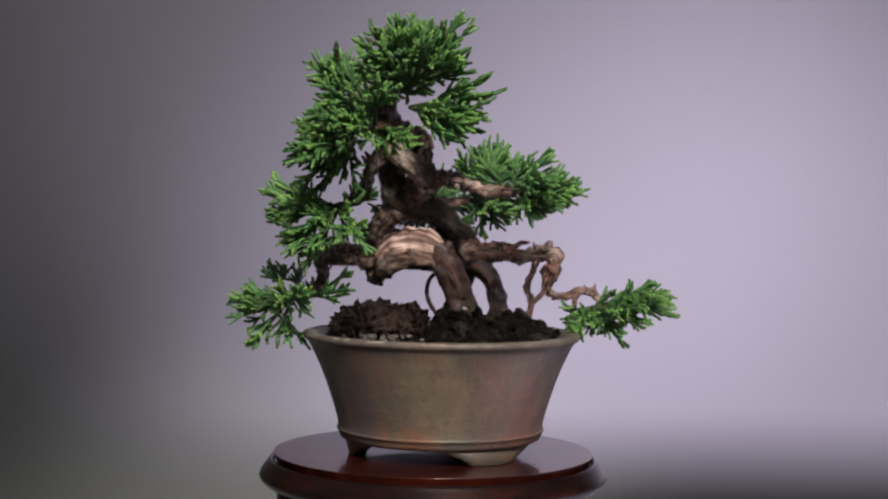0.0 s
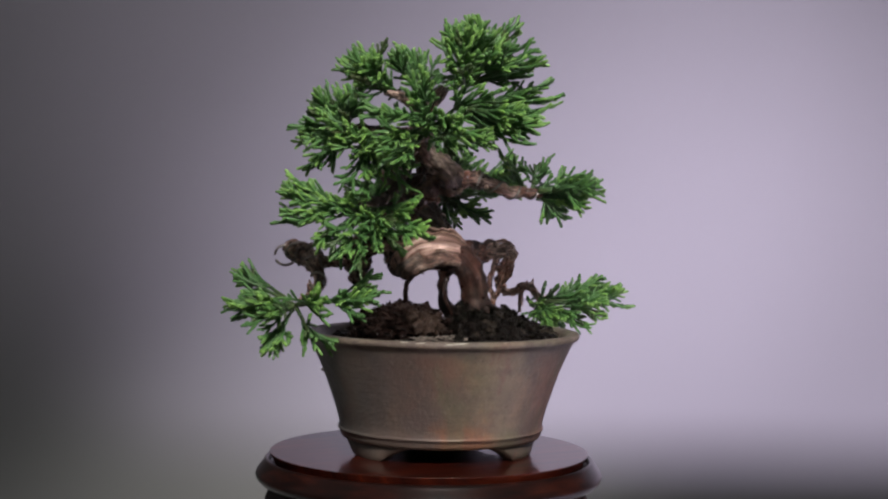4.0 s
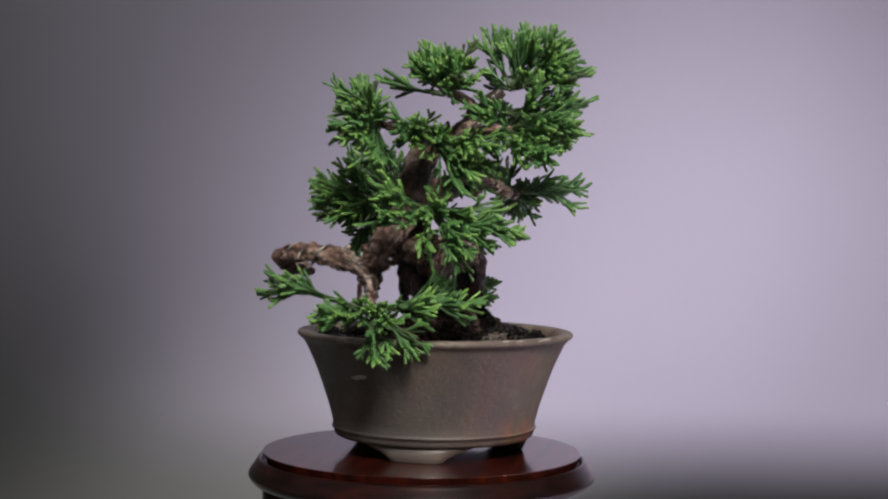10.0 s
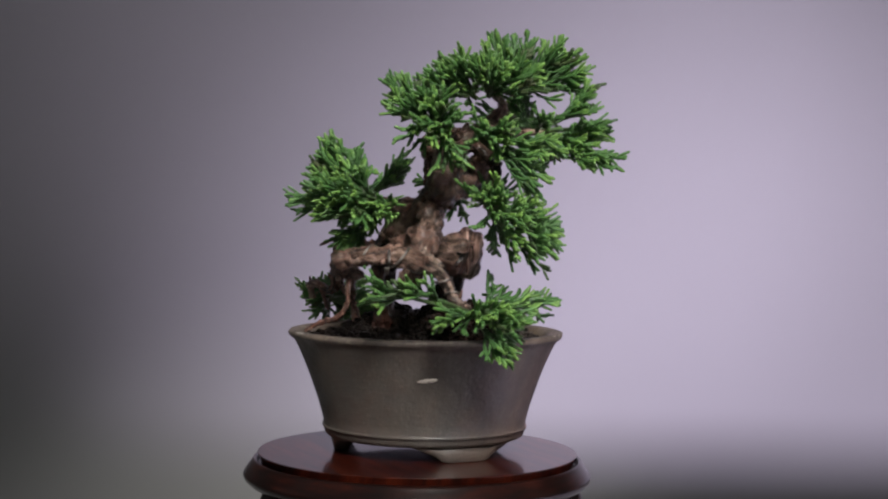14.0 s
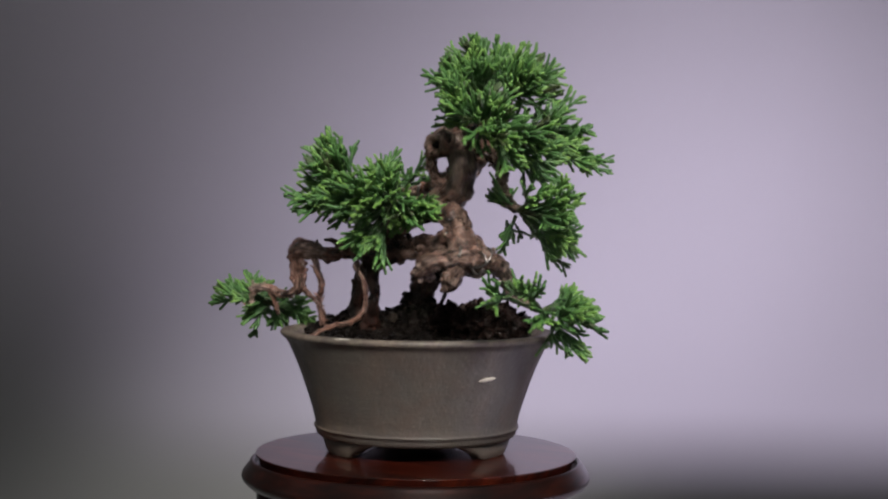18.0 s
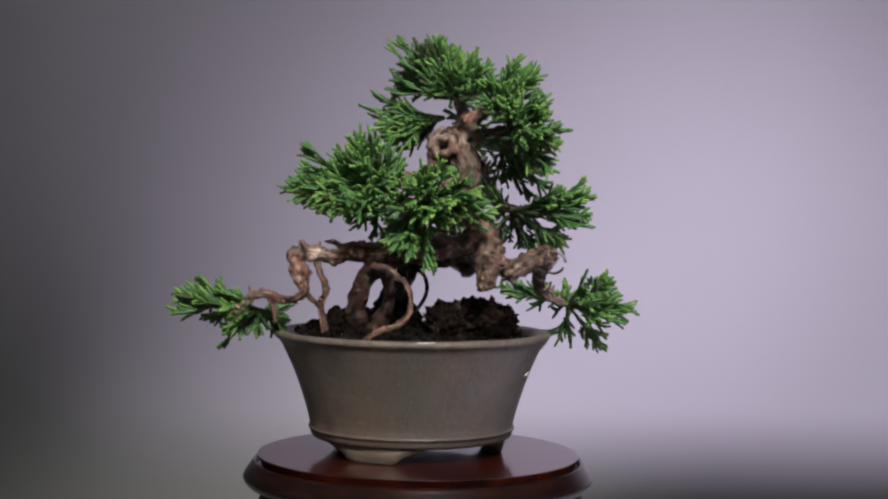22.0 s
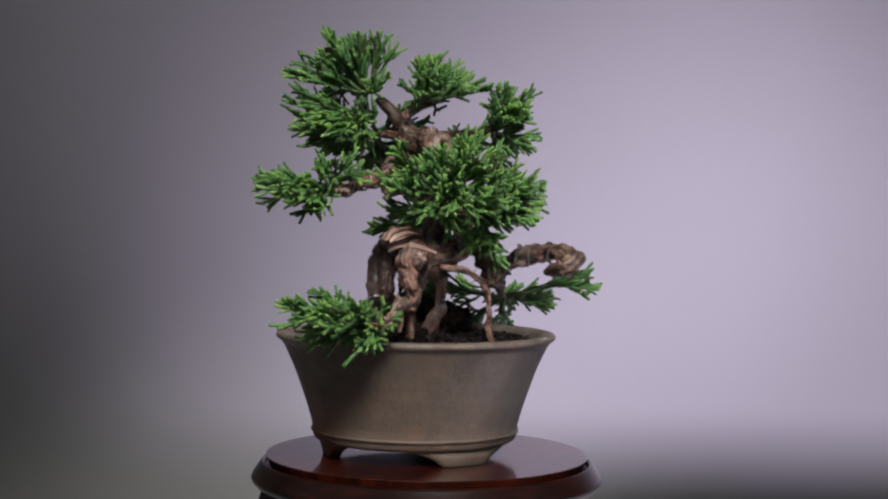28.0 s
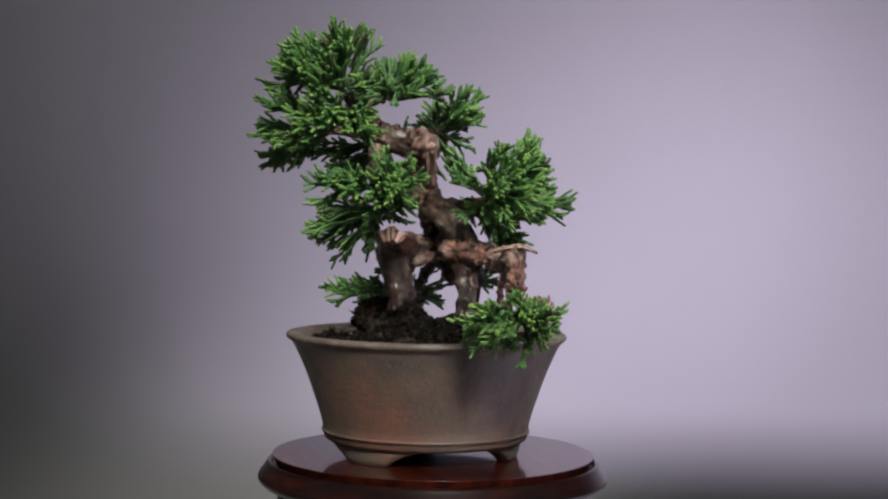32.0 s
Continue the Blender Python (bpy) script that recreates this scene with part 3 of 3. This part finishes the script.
def knot(tree, place, way, size, label, mat, eye):
    """A healed knot: a swollen lip about a hollow that faces the given way, darkened inside by a plug."""
    way = Vector(way).normalized()
    side = way.cross(Vector((0.1, 0.2, 1))).normalized()
    up = side.cross(way)
    here = Vector(place) + Vector((0, 0, MID))
    profile = [(0.60, -1.5), (0.88, -1.1), (1.04, -0.7), (1.08, -0.3), (0.95, 0.10), (0.76, 0.30), (0.50 + eye * 0.2, 0.24), (0.30 + eye * 0.3, 0.05), (0.85 * eye, -0.3), (0.6 * eye, -0.9), (0.02, -1.4)]
    verts, faces = [], []
    n, sides = len(profile), 28
    for r, h in profile:
        for k in range(sides):
            a = 2 * math.pi * k / sides
            f = 1 + 0.50 * noise.noise(Vector((1.6 * math.cos(a), 1.6 * math.sin(a), h * 0.4 + place[0] * 900))) + 0.16 * noise.noise(Vector((4 * math.cos(a), 5 * math.sin(a), h * 0.8)))
            verts.append(tuple(here + (side * (r * f * math.cos(a)) + up * (r * f * 0.85 * math.sin(a)) + way * h) * size))
    for i in range(n - 1):
        for k in range(sides):
            m = (k + 1) % sides
            faces.append((i * sides + k, i * sides + m, (i + 1) * sides + m, (i + 1) * sides + k))
    ob = part("knot", verts, faces, mat, tree, label)
    ob.data.attributes.new("skin", "FLOAT_VECTOR", "POINT").data.foreach_set("vector", [c for q in verts for c in q])
    # near-black blob in the hollow: its depth shade put in as dark colour
    q = here + way * (0.02 * size) + side * (0.06 * size)
    v, f = blob(*q, eye * size, eye * size, 0.85 * eye * size, 0.35, 1.6, place[0] * 700, 8, 12)
    part("hollow", v, f, SOIL, ob, "dark plug standing in for the hollow's shade")
    return ob


def coil(tree, rows, turns, gap, wire):
    """Training wire wound round a limb."""
    path = smooth_path(lift(rows), 16)
    n = len(path)
    out = []
    for i, q in enumerate(path):
        ahead = Vector(path[min(i + 1, n - 1)][:3]) - Vector(path[max(i - 1, 0)][:3])
        ahead.normalize()
        side = ahead.cross(Vector((0.2, 0.1, 1))).normalized()
        up = side.cross(ahead)
        a = 2 * math.pi * turns * i / (n - 1)
        p = Vector(q[:3]) + (side * math.cos(a) + up * math.sin(a)) * (q[3] + gap)
        out.append((*p, wire))
    v, f = tube(smooth_path(out, 2), 8)
    return part("wire", v, f, WIRE, tree, "coiled metal training wire")


def ring(tree, place, facing, radius, wire):
    """The loose end of a training wire, bent into a loop that faces the given way."""
    side = Vector((-math.sin(radians(facing)), math.cos(radians(facing)), 0))
    here = Vector(place) + Vector((0, 0, MID))
    rows = []
    for i in range(41):
        a = 2 * math.pi * 0.93 * i / 40
        p = here + side * (radius * math.cos(a)) + Vector((0, 0, radius * 0.95 * math.sin(a))) + side.cross(Vector((0, 0, 1))) * (0.0012 * i / 40)
        rows.append((*p, wire))
    v, f = tube(rows, 8)
    return part("wire", v, f, WIRE, tree, "looped end of the training wire")


def build_tree():
    tree = thing("bonsai_tree", "small gnarled juniper bonsai with bright green scaly foliage", "bonsai tree")
    limb(tree, "trunk", [(0.0115, -0.012, -0.050, 0.0085), (0.0124, -0.0128, -0.038, 0.0060), (0.0120, -0.0134, -0.028, 0.0050), (0.0084, -0.0150, -0.0185, 0.0051), (0.0035, -0.0140, -0.0130, 0.0055),
                         (-0.007, -0.009, -0.0110, 0.0062), (-0.0135, -0.006, -0.0130, 0.0056), (-0.0155, -0.004, -0.0165, 0.0042), (-0.0140, -0.0035, -0.0200, 0.0020)], TRUNK, 40, 0.22, 220, ridges=3, twist=5, spurs=10)
    limb(tree, "deadwood", [(0.0080, -0.0165, -0.0135, 0.0012), (0.0045, -0.0160, -0.0106, 0.0030), (0.000, -0.0150, -0.0090, 0.0050), (-0.006, -0.0125, -0.0090, 0.0059), (-0.0118, -0.0100, -0.0106, 0.0058),
                            (-0.0155, -0.0085, -0.0140, 0.0044), (-0.0165, -0.0085, -0.0178, 0.0026), (-0.0155, -0.0085, -0.0200, 0.0010)], DEADWOOD, 36, 0.26, 220, ridges=6, twist=1.5, label="stripped pale deadwood")
    limb(tree, "deadwood", [(0.003, -0.0170, -0.0145, 0.0024), (-0.005, -0.0152, -0.0130, 0.0034), (-0.0118, -0.0122, -0.0145, 0.0040), (-0.0150, -0.0095, -0.0175, 0.0038), (-0.0147, -0.0085, -0.0212, 0.0018)],
         BURL, 28, 0.35, 220, ridges=4, twist=1.5, label="brown folded edge of the deadwood")
    limb(tree, "burl", [(-0.0105, -0.0125, -0.0105, 0.0036), (-0.0130, -0.0065, -0.0112, 0.0058), (-0.0132, 0.0005, -0.0116, 0.0056), (-0.0115, 0.0055, -0.0112, 0.0036), (-0.0095, 0.0075, -0.0105, 0.0014)],
         BURL, 32, 0.32, 200, ridges=5, twist=1.2, label="swollen striped end of the deadwood")
    limb(tree, "root", [(0.027, 0.004, -0.050, 0.0056), (0.0268, 0.005, -0.039, 0.0044), (0.0266, 0.0065, -0.030, 0.0034), (0.0230, 0.008, -0.0210, 0.0036), (0.0165, 0.009, -0.0145, 0.0042), (0.0120, 0.0095, -0.0080, 0.0030)], TRUNK, 24, 0.30, 240, ridges=3, twist=5, spurs=6)
    limb(tree, "second_stem", [(0.0235, 0.008, -0.0190, 0.0020), (0.0165, 0.009, -0.0135, 0.0046), (0.0125, 0.0095, -0.0065, 0.0046), (0.0050, 0.0065, 0.0005, 0.0048),
                        (-0.005, 0.0035, 0.0055, 0.0050), (-0.0130, 0.0015, 0.0110, 0.0054), (-0.0143, 0.000, 0.0195, 0.0050), (-0.0105, -0.004, 0.0270, 0.0048),
                        (-0.011, -0.013, 0.0310, 0.0042), (-0.015, -0.021, 0.0380, 0.0030), (-0.012, -0.030, 0.0470, 0.0016)], BARK, 36, 0.28, 240, ridges=3, twist=8, spurs=12)
    limb(tree, "burl", [(-0.0115, 0.0005, 0.0235, 0.0030), (-0.0105, -0.0025, 0.0285, 0.0048), (-0.0075, -0.0050, 0.0305, 0.0040), (-0.0040, -0.0040, 0.0315, 0.0026)], BURL, 24, 0.4, label="pale healed burl")
    limb(tree, "branch", [(-0.0085, -0.0040, 0.0300, 0.0032), (-0.0045, -0.0020, 0.0322, 0.0026), (-0.0018, 0.0000, 0.0290, 0.0021), (-0.0012, 0.0008, 0.0235, 0.0019), (-0.0025, 0.0012, 0.0175, 0.0022), (-0.0065, 0.0018, 0.0125, 0.0028)],
         BURL, 20, 0.4, 350, label="pale curled-over branch loop", spurs=5)
    knot(tree, (-0.0012, -0.0188, 0.0125), (0.0, -1.0, 0.1), 0.0038, "reddish healed knot", BURL, 0.40)
    knot(tree, (-0.0050, 0.0030, 0.0278), (0.20, 0.97, 0.06), 0.0056, "pale healed knot with a dark eye", HEALED, 0.24)
    limb(tree, "root", [(0.006, -0.010, -0.0180, 0.0008), (0.001, -0.0115, -0.0210, 0.0008), (0.0000, -0.0120, -0.0280, 0.0008), (0.0045, -0.0110, -0.0360, 0.0008)], TRUNK, 7, 0.2, 500)
    limb(tree, "limb", [(0.020, 0.012, -0.013, 0.0042), (0.004, 0.012, -0.011, 0.0044), (-0.010, 0.010, -0.009, 0.0042), (-0.018, 0.012, -0.004, 0.0034)], BURL, 18, spurs=8)
    limb(tree, "root", [(0.0175, 0.012, -0.015, 0.0040), (0.0155, 0.0135, -0.0215, 0.0026), (0.0150, 0.0135, -0.030, 0.0020), (0.0185, 0.011, -0.0385, 0.0034), (0.021, 0.010, -0.047, 0.0046)], TRUNK, 12)
    limb(tree, "root", [(0.021, 0.0165, -0.0165, 0.0013), (0.0150, 0.0245, -0.0180, 0.0011), (0.0085, 0.0285, -0.0240, 0.0010), (0.0078, 0.0294, -0.0320, 0.0010),
                        (0.0118, 0.0315, -0.0368, 0.0012), (0.0185, 0.0348, -0.0388, 0.0010), (0.0247, 0.0395, -0.0424, 0.0008)], TWIG, 10, 0.5, 600, label="thin reddish bare root", spurs=7)
    limb(tree, "branch", [(0.012, 0.003, -0.011, 0.0040), (0.022, 0.008, -0.0120, 0.0036), (0.028, 0.0115, -0.0120, 0.0034), (0.034, 0.0145, -0.0132, 0.0029), (0.042, 0.0164, -0.0128, 0.0027), (0.0478, 0.0172, -0.0130, 0.0030),
                          (0.0482, 0.0178, -0.0168, 0.0029), (0.0464, 0.0190, -0.0225, 0.0026), (0.0462, 0.0196, -0.0268, 0.0019), (0.0520, 0.0205, -0.0290, 0.0016), (0.0590, 0.0225, -0.0270, 0.0017),
                          (0.0645, 0.0236, -0.0276, 0.0016), (0.0676, 0.0217, -0.0328, 0.0013), (0.072, 0.018, -0.034, 0.0010)], TWIG, 16, 0.6, 380, spurs=26)
    limb(tree, "twig", [(0.0420, 0.0155, -0.0135, 0.0016), (0.0400, 0.0160, -0.0190, 0.0012), (0.0378, 0.0158, -0.0254, 0.0013), (0.0395, 0.0152, -0.0310, 0.0011), (0.0380, 0.0140, -0.0430, 0.0012)], TWIG, 9, 0.5, 500, spurs=8)
    limb(tree, "twig", [(0.0462, 0.0190, -0.0255, 0.0012), (0.0425, 0.0170, -0.0290, 0.0011), (0.0392, 0.0150, -0.0330, 0.0010), (0.0370, 0.0120, -0.0420, 0.0009)], TWIG, 8, 0.5, 500, spurs=4)
    limb(tree, "twig", [(0.0440, 0.0090, -0.0105, 0.0007), (0.0458, 0.0130, -0.0092, 0.0008), (0.0462, 0.0200, -0.0083, 0.0008), (0.0440, 0.0270, -0.0105, 0.0005)], DEADWOOD, 9, 0.5, 600, label="pale stripped twig")
    limb(tree, "twig", [(0.0580, 0.0222, -0.0272, 0.0010), (0.0565, 0.0205, -0.0320, 0.0010), (0.0555, 0.0195, -0.0370, 0.0007)], TWIG, 8, 0.5, 500, spurs=3)
    limb(tree, "twig", [(0.0300, 0.0120, -0.0120, 0.0013), (0.0350, 0.0125, -0.0085, 0.0010), (0.0385, 0.0135, -0.0080, 0.0006)], TWIG, 8, 0.5, 500)
    limb(tree, "limb", [(-0.004, 0.002, 0.004, 0.0040), (-0.0125, 0.0050, 0.0030, 0.0044), (-0.0192, 0.0085, -0.0045, 0.0048), (-0.0222, 0.0125, -0.0115, 0.0048), (-0.0214, 0.0150, -0.0180, 0.0043), (-0.0200, 0.0162, -0.0228, 0.0034), (-0.0195, 0.0165, -0.0252, 0.0012)],
         BURL, 20, 0.45, 300, spurs=8)
    limb(tree, "limb", [(-0.0214, 0.0150, -0.0140, 0.0032), (-0.0275, 0.0160, -0.0158, 0.0024), (-0.0345, 0.0175, -0.0155, 0.0025), (-0.0402, 0.0215, -0.0138, 0.0034), (-0.0405, 0.0300, -0.0120, 0.0033), (-0.0365, 0.0400, -0.0120, 0.0031),
                        (-0.0310, 0.0462, -0.0140, 0.0031), (-0.0266, 0.0445, -0.0172, 0.0029), (-0.0258, 0.0395, -0.0185, 0.0024), (-0.0262, 0.0360, -0.0190, 0.0010)], BURL, 22, 0.5, 300, spurs=16, label="bare hairpin limb wound with wire")
    limb(tree, "branch", [(-0.0405, 0.0200, -0.0140, 0.0034), (-0.0408, 0.0145, -0.0168, 0.0027), (-0.0400, 0.0105, -0.0215, 0.0021), (-0.0435, 0.0088, -0.0268, 0.0019), (-0.0500, 0.0070, -0.0300, 0.0014)], BURL, 18, 0.5, 320, spurs=8)
    limb(tree, "limb", [(-0.006, -0.002, 0.008, 0.0044), (-0.003, -0.012, 0.0145, 0.0046), (-0.003, -0.0185, 0.0175, 0.0048), (-0.011, -0.0165, 0.0235, 0.0036), (-0.016, -0.0175, 0.0325, 0.0028), (-0.018, -0.0250, 0.0400, 0.0018)], BURL, 18, 0.5, 300, spurs=10)
    limb(tree, "branch", [(-0.0115, -0.0120, 0.0290, 0.0030), (-0.0175, -0.0160, 0.0245, 0.0024), (-0.0215, -0.0170, 0.0190, 0.0023), (-0.0232, -0.0140, 0.0120, 0.0025), (-0.0285, -0.0110, 0.0065, 0.0021), (-0.0365, -0.0100, 0.0040, 0.0013)], BARK, 14, 0.55, 420, spurs=14)
    limb(tree, "branch", [(-0.004, -0.016, 0.016, 0.0034), (0.010, -0.021, 0.0145, 0.0026), (0.020, -0.024, 0.0110, 0.0022), (0.032, -0.027, 0.0105, 0.0014)], TWIG, 12, 0.5, 400, spurs=10)
    limb(tree, "branch", [(-0.004, 0.004, 0.005, 0.0034), (0.004, 0.013, 0.006, 0.0026), (0.016, 0.019, 0.008, 0.0014)], TWIG, 9)
    limb(tree, "branch", [(-0.009, -0.008, 0.0310, 0.0030), (-0.019, 0.001, 0.0325, 0.0021), (-0.030, 0.013, 0.0345, 0.0012)], BARK, 12, 0.45, 400, spurs=8)
    limb(tree, "branch", [(-0.014, -0.019, 0.0370, 0.0026), (-0.020, -0.020, 0.0420, 0.0020), (-0.027, -0.013, 0.0460, 0.0012)], TWIG, 9, label="reddish young branch")
    limb(tree, "branch", [(-0.010, -0.014, 0.0310, 0.0026), (-0.017, -0.026, 0.0330, 0.0019), (-0.022, -0.036, 0.0330, 0.0011)], TWIG, 9)

    coil(tree, [(-0.0345, 0.0175, -0.0155, 0.0025), (-0.0402, 0.0215, -0.0138, 0.0034), (-0.0405, 0.0300, -0.0120, 0.0033), (-0.0365, 0.0400, -0.0120, 0.0031)], 2.5, 0.0004, 0.00045)
    coil(tree, [(-0.0408, 0.0165, -0.0155, 0.0030), (-0.0400, 0.0105, -0.0215, 0.0021), (-0.0435, 0.0088, -0.0268, 0.0019)], 2.5, 0.0004, 0.00045)
    ring(tree, (-0.0430, 0.0330, -0.0140), 65, 0.0040, 0.00050)
    coil(tree, [(0.004, -0.0185, 0.0150, 0.0030), (0.010, -0.021, 0.0145, 0.0026), (0.020, -0.024, 0.0110, 0.0022), (0.030, -0.0265, 0.0105, 0.0015)], 4, 0.0004, 0.00045)

    pad(tree, 1, (-0.052, 0.006, -0.031), [(-0.072, 0.005, -0.030), (-0.054, -0.013, -0.043), (-0.062, 0.036, -0.021), (-0.065, 0.001, -0.045), (-0.051, 0.043, -0.022),
        (-0.070, -0.006, -0.036), (-0.072, 0.016, -0.029), (-0.067, 0.000, -0.031), (-0.046, -0.028, -0.027), (-0.031, -0.016, -0.026)], 2, "low drooping juniper foliage pad over the rim", 9)
    pad(tree, 2, (0.062, 0.016, -0.033), [(0.086, 0.005, -0.026), (0.080, -0.002, -0.033), (0.088, 0.015, -0.030), (0.091, 0.012, -0.031), (0.088, -0.004, -0.030), (0.073, 0.019, -0.030), (0.069, -0.006, -0.037),
        (0.052, 0.003, -0.036), (0.078, 0.010, -0.028), (0.074, 0.014, -0.041), (0.062, 0.008, -0.040)], 2, "long low juniper foliage pad beside the pot", 10)
    pad(tree, 3, (-0.033, -0.009, 0.004), [(-0.060, 0.000, 0.009), (-0.051, 0.005, 0.011), (-0.060, 0.004, 0.001), (-0.050, -0.025, -0.007), (-0.028, -0.040, -0.006), (-0.056, -0.004, 0.003), (-0.040, -0.032, -0.001),
        (-0.027, -0.033, 0.005), (-0.042, -0.023, 0.004), (-0.042, -0.025, -0.015), (-0.022, -0.020, -0.007), (-0.050, -0.012, -0.008), (-0.024, -0.013, 0.012)], 2, "juniper foliage pad on a middle branch")
    pad(tree, 4, (0.003, 0.019, 0.007), [(0.005, 0.046, 0.013), (0.000, 0.034, 0.018), (0.016, 0.043, 0.008), (-0.011, 0.028, 0.004), (0.001, 0.044, 0.008), (-0.011, 0.039, 0.012), (0.013, 0.028, -0.006),
        (-0.010, 0.025, 0.002), (0.003, 0.031, -0.012), (0.012, 0.031, -0.011), (0.011, 0.042, 0.007), (-0.019, 0.025, 0.007), (-0.016, 0.033, 0.001)], 3, "broad juniper foliage pad at the back of the trunk")
    pad(tree, 14, (0.018, 0.017, 0.008), [(0.026, 0.031, 0.028), (0.028, 0.043, 0.006), (0.025, 0.025, 0.028), (0.044, 0.010, 0.023), (0.041, 0.010, 0.015), (0.030, 0.021, 0.002), (0.031, 0.031, 0.017),
        (0.029, 0.038, 0.008), (0.044, 0.007, 0.013), (0.020, 0.036, 0.016), (0.029, 0.008, 0.003), (0.018, 0.022, -0.002), (0.010, 0.008, 0.022), (0.017, 0.004, 0.018), (0.028, 0.034, 0.025), (0.022, 0.036, 0.024)], 3, "broad juniper foliage pad at the back of the trunk")
    pad(tree, 5, (0.029, -0.025, 0.011), [(0.052, -0.030, 0.012), (0.044, -0.044, 0.014), (0.049, -0.022, 0.013), (0.037, -0.049, 0.012), (0.034, -0.022, 0.023), (0.046, -0.017, 0.014), (0.045, -0.024, 0.008),
        (0.040, -0.032, 0.003), (0.018, -0.020, 0.020)], 2, "juniper foliage pad on a short branch")
    pad(tree, 6, (-0.029, 0.011, 0.034), [(-0.048, 0.011, 0.033), (-0.045, 0.017, 0.032), (-0.029, 0.027, 0.047), (-0.042, 0.014, 0.042), (-0.030, 0.026, 0.040), (-0.040, 0.009, 0.041), (-0.036, 0.024, 0.032),
        (-0.034, 0.015, 0.026), (-0.022, 0.022, 0.045), (-0.020, 0.021, 0.050), (-0.043, 0.010, 0.020)], 2, "upper juniper foliage pad")
    pad(tree, 16, (-0.027, -0.006, 0.031), [(-0.048, -0.005, 0.033), (-0.044, -0.008, 0.031), (-0.039, -0.003, 0.031), (-0.040, -0.033, 0.027), (-0.043, -0.025, 0.027), (-0.040, -0.015, 0.024), (-0.042, -0.022, 0.016), (-0.036, -0.026, 0.013), (-0.030, -0.028, 0.018)], 1, "upper juniper foliage pad")
    pad(tree, 7, (-0.025, -0.012, 0.045), [(-0.039, -0.012, 0.057), (-0.040, -0.007, 0.055), (-0.038, -0.022, 0.058), (-0.037, -0.004, 0.057), (-0.032, -0.021, 0.055), (-0.031, -0.005, 0.054), (-0.039, -0.022, 0.050)], 1, "upper juniper foliage pad")
    pad(tree, 17, (-0.013, -0.013, 0.045), [(-0.004, 0.001, 0.059), (-0.002, -0.002, 0.054), (-0.006, -0.010, 0.051), (-0.013, -0.004, 0.060), (-0.018, 0.012, 0.049), (-0.019, -0.010, 0.060)], 1, "upper juniper foliage pad")
    pad(tree, 8, (-0.006, -0.032, 0.048), [(-0.007, -0.042, 0.068), (-0.010, -0.050, 0.067), (-0.016, -0.050, 0.066), (0.005, -0.057, 0.057), (0.010, -0.035, 0.069), (-0.005, -0.023, 0.067), (0.003, -0.033, 0.068),
        (0.008, -0.045, 0.062), (0.011, -0.044, 0.053), (-0.015, -0.045, 0.053), (-0.022, -0.056, 0.053), (-0.002, -0.021, 0.051)], 4, "crown of bright juniper foliage at the top")
    pad(tree, 9, (-0.007, -0.030, 0.040), [(0.0205, -0.050, 0.045), (0.013, -0.050, 0.031), (0.004, -0.053, 0.037), (0.017, -0.042, 0.041), (0.016, -0.046, 0.037), (0.010, -0.029, 0.042), (0.012, -0.026, 0.032), (0.017, -0.036, 0.034)], 2, "juniper foliage pad under the crown", 8, long=0.024)
    pad(tree, 10, (-0.019, -0.034, 0.033), [(-0.018, -0.060, 0.045), (-0.036, -0.050, 0.047), (-0.043, -0.052, 0.022), (-0.027, -0.059, 0.030), (-0.028, -0.052, 0.032), (-0.046, -0.046, 0.022), (-0.040, -0.043, 0.028),
        (-0.018, -0.044, 0.025), (-0.040, -0.030, 0.040), (-0.022, -0.024, 0.042), (-0.008, -0.050, 0.026)], 3, "juniper foliage pad under the crown")
    return tree


def motions():
    """Stand, pot, soil and tree turn together."""
    rows = [(t, pose(0, 0, 0, 0, 0, a)) for t, a in enumerate(TURN)]
    for ob in TURNING:
        walk(ob, rows)


TURNING = [build_stand(), build_pot(), build_soil(), build_lump(), build_tree()]
motions()
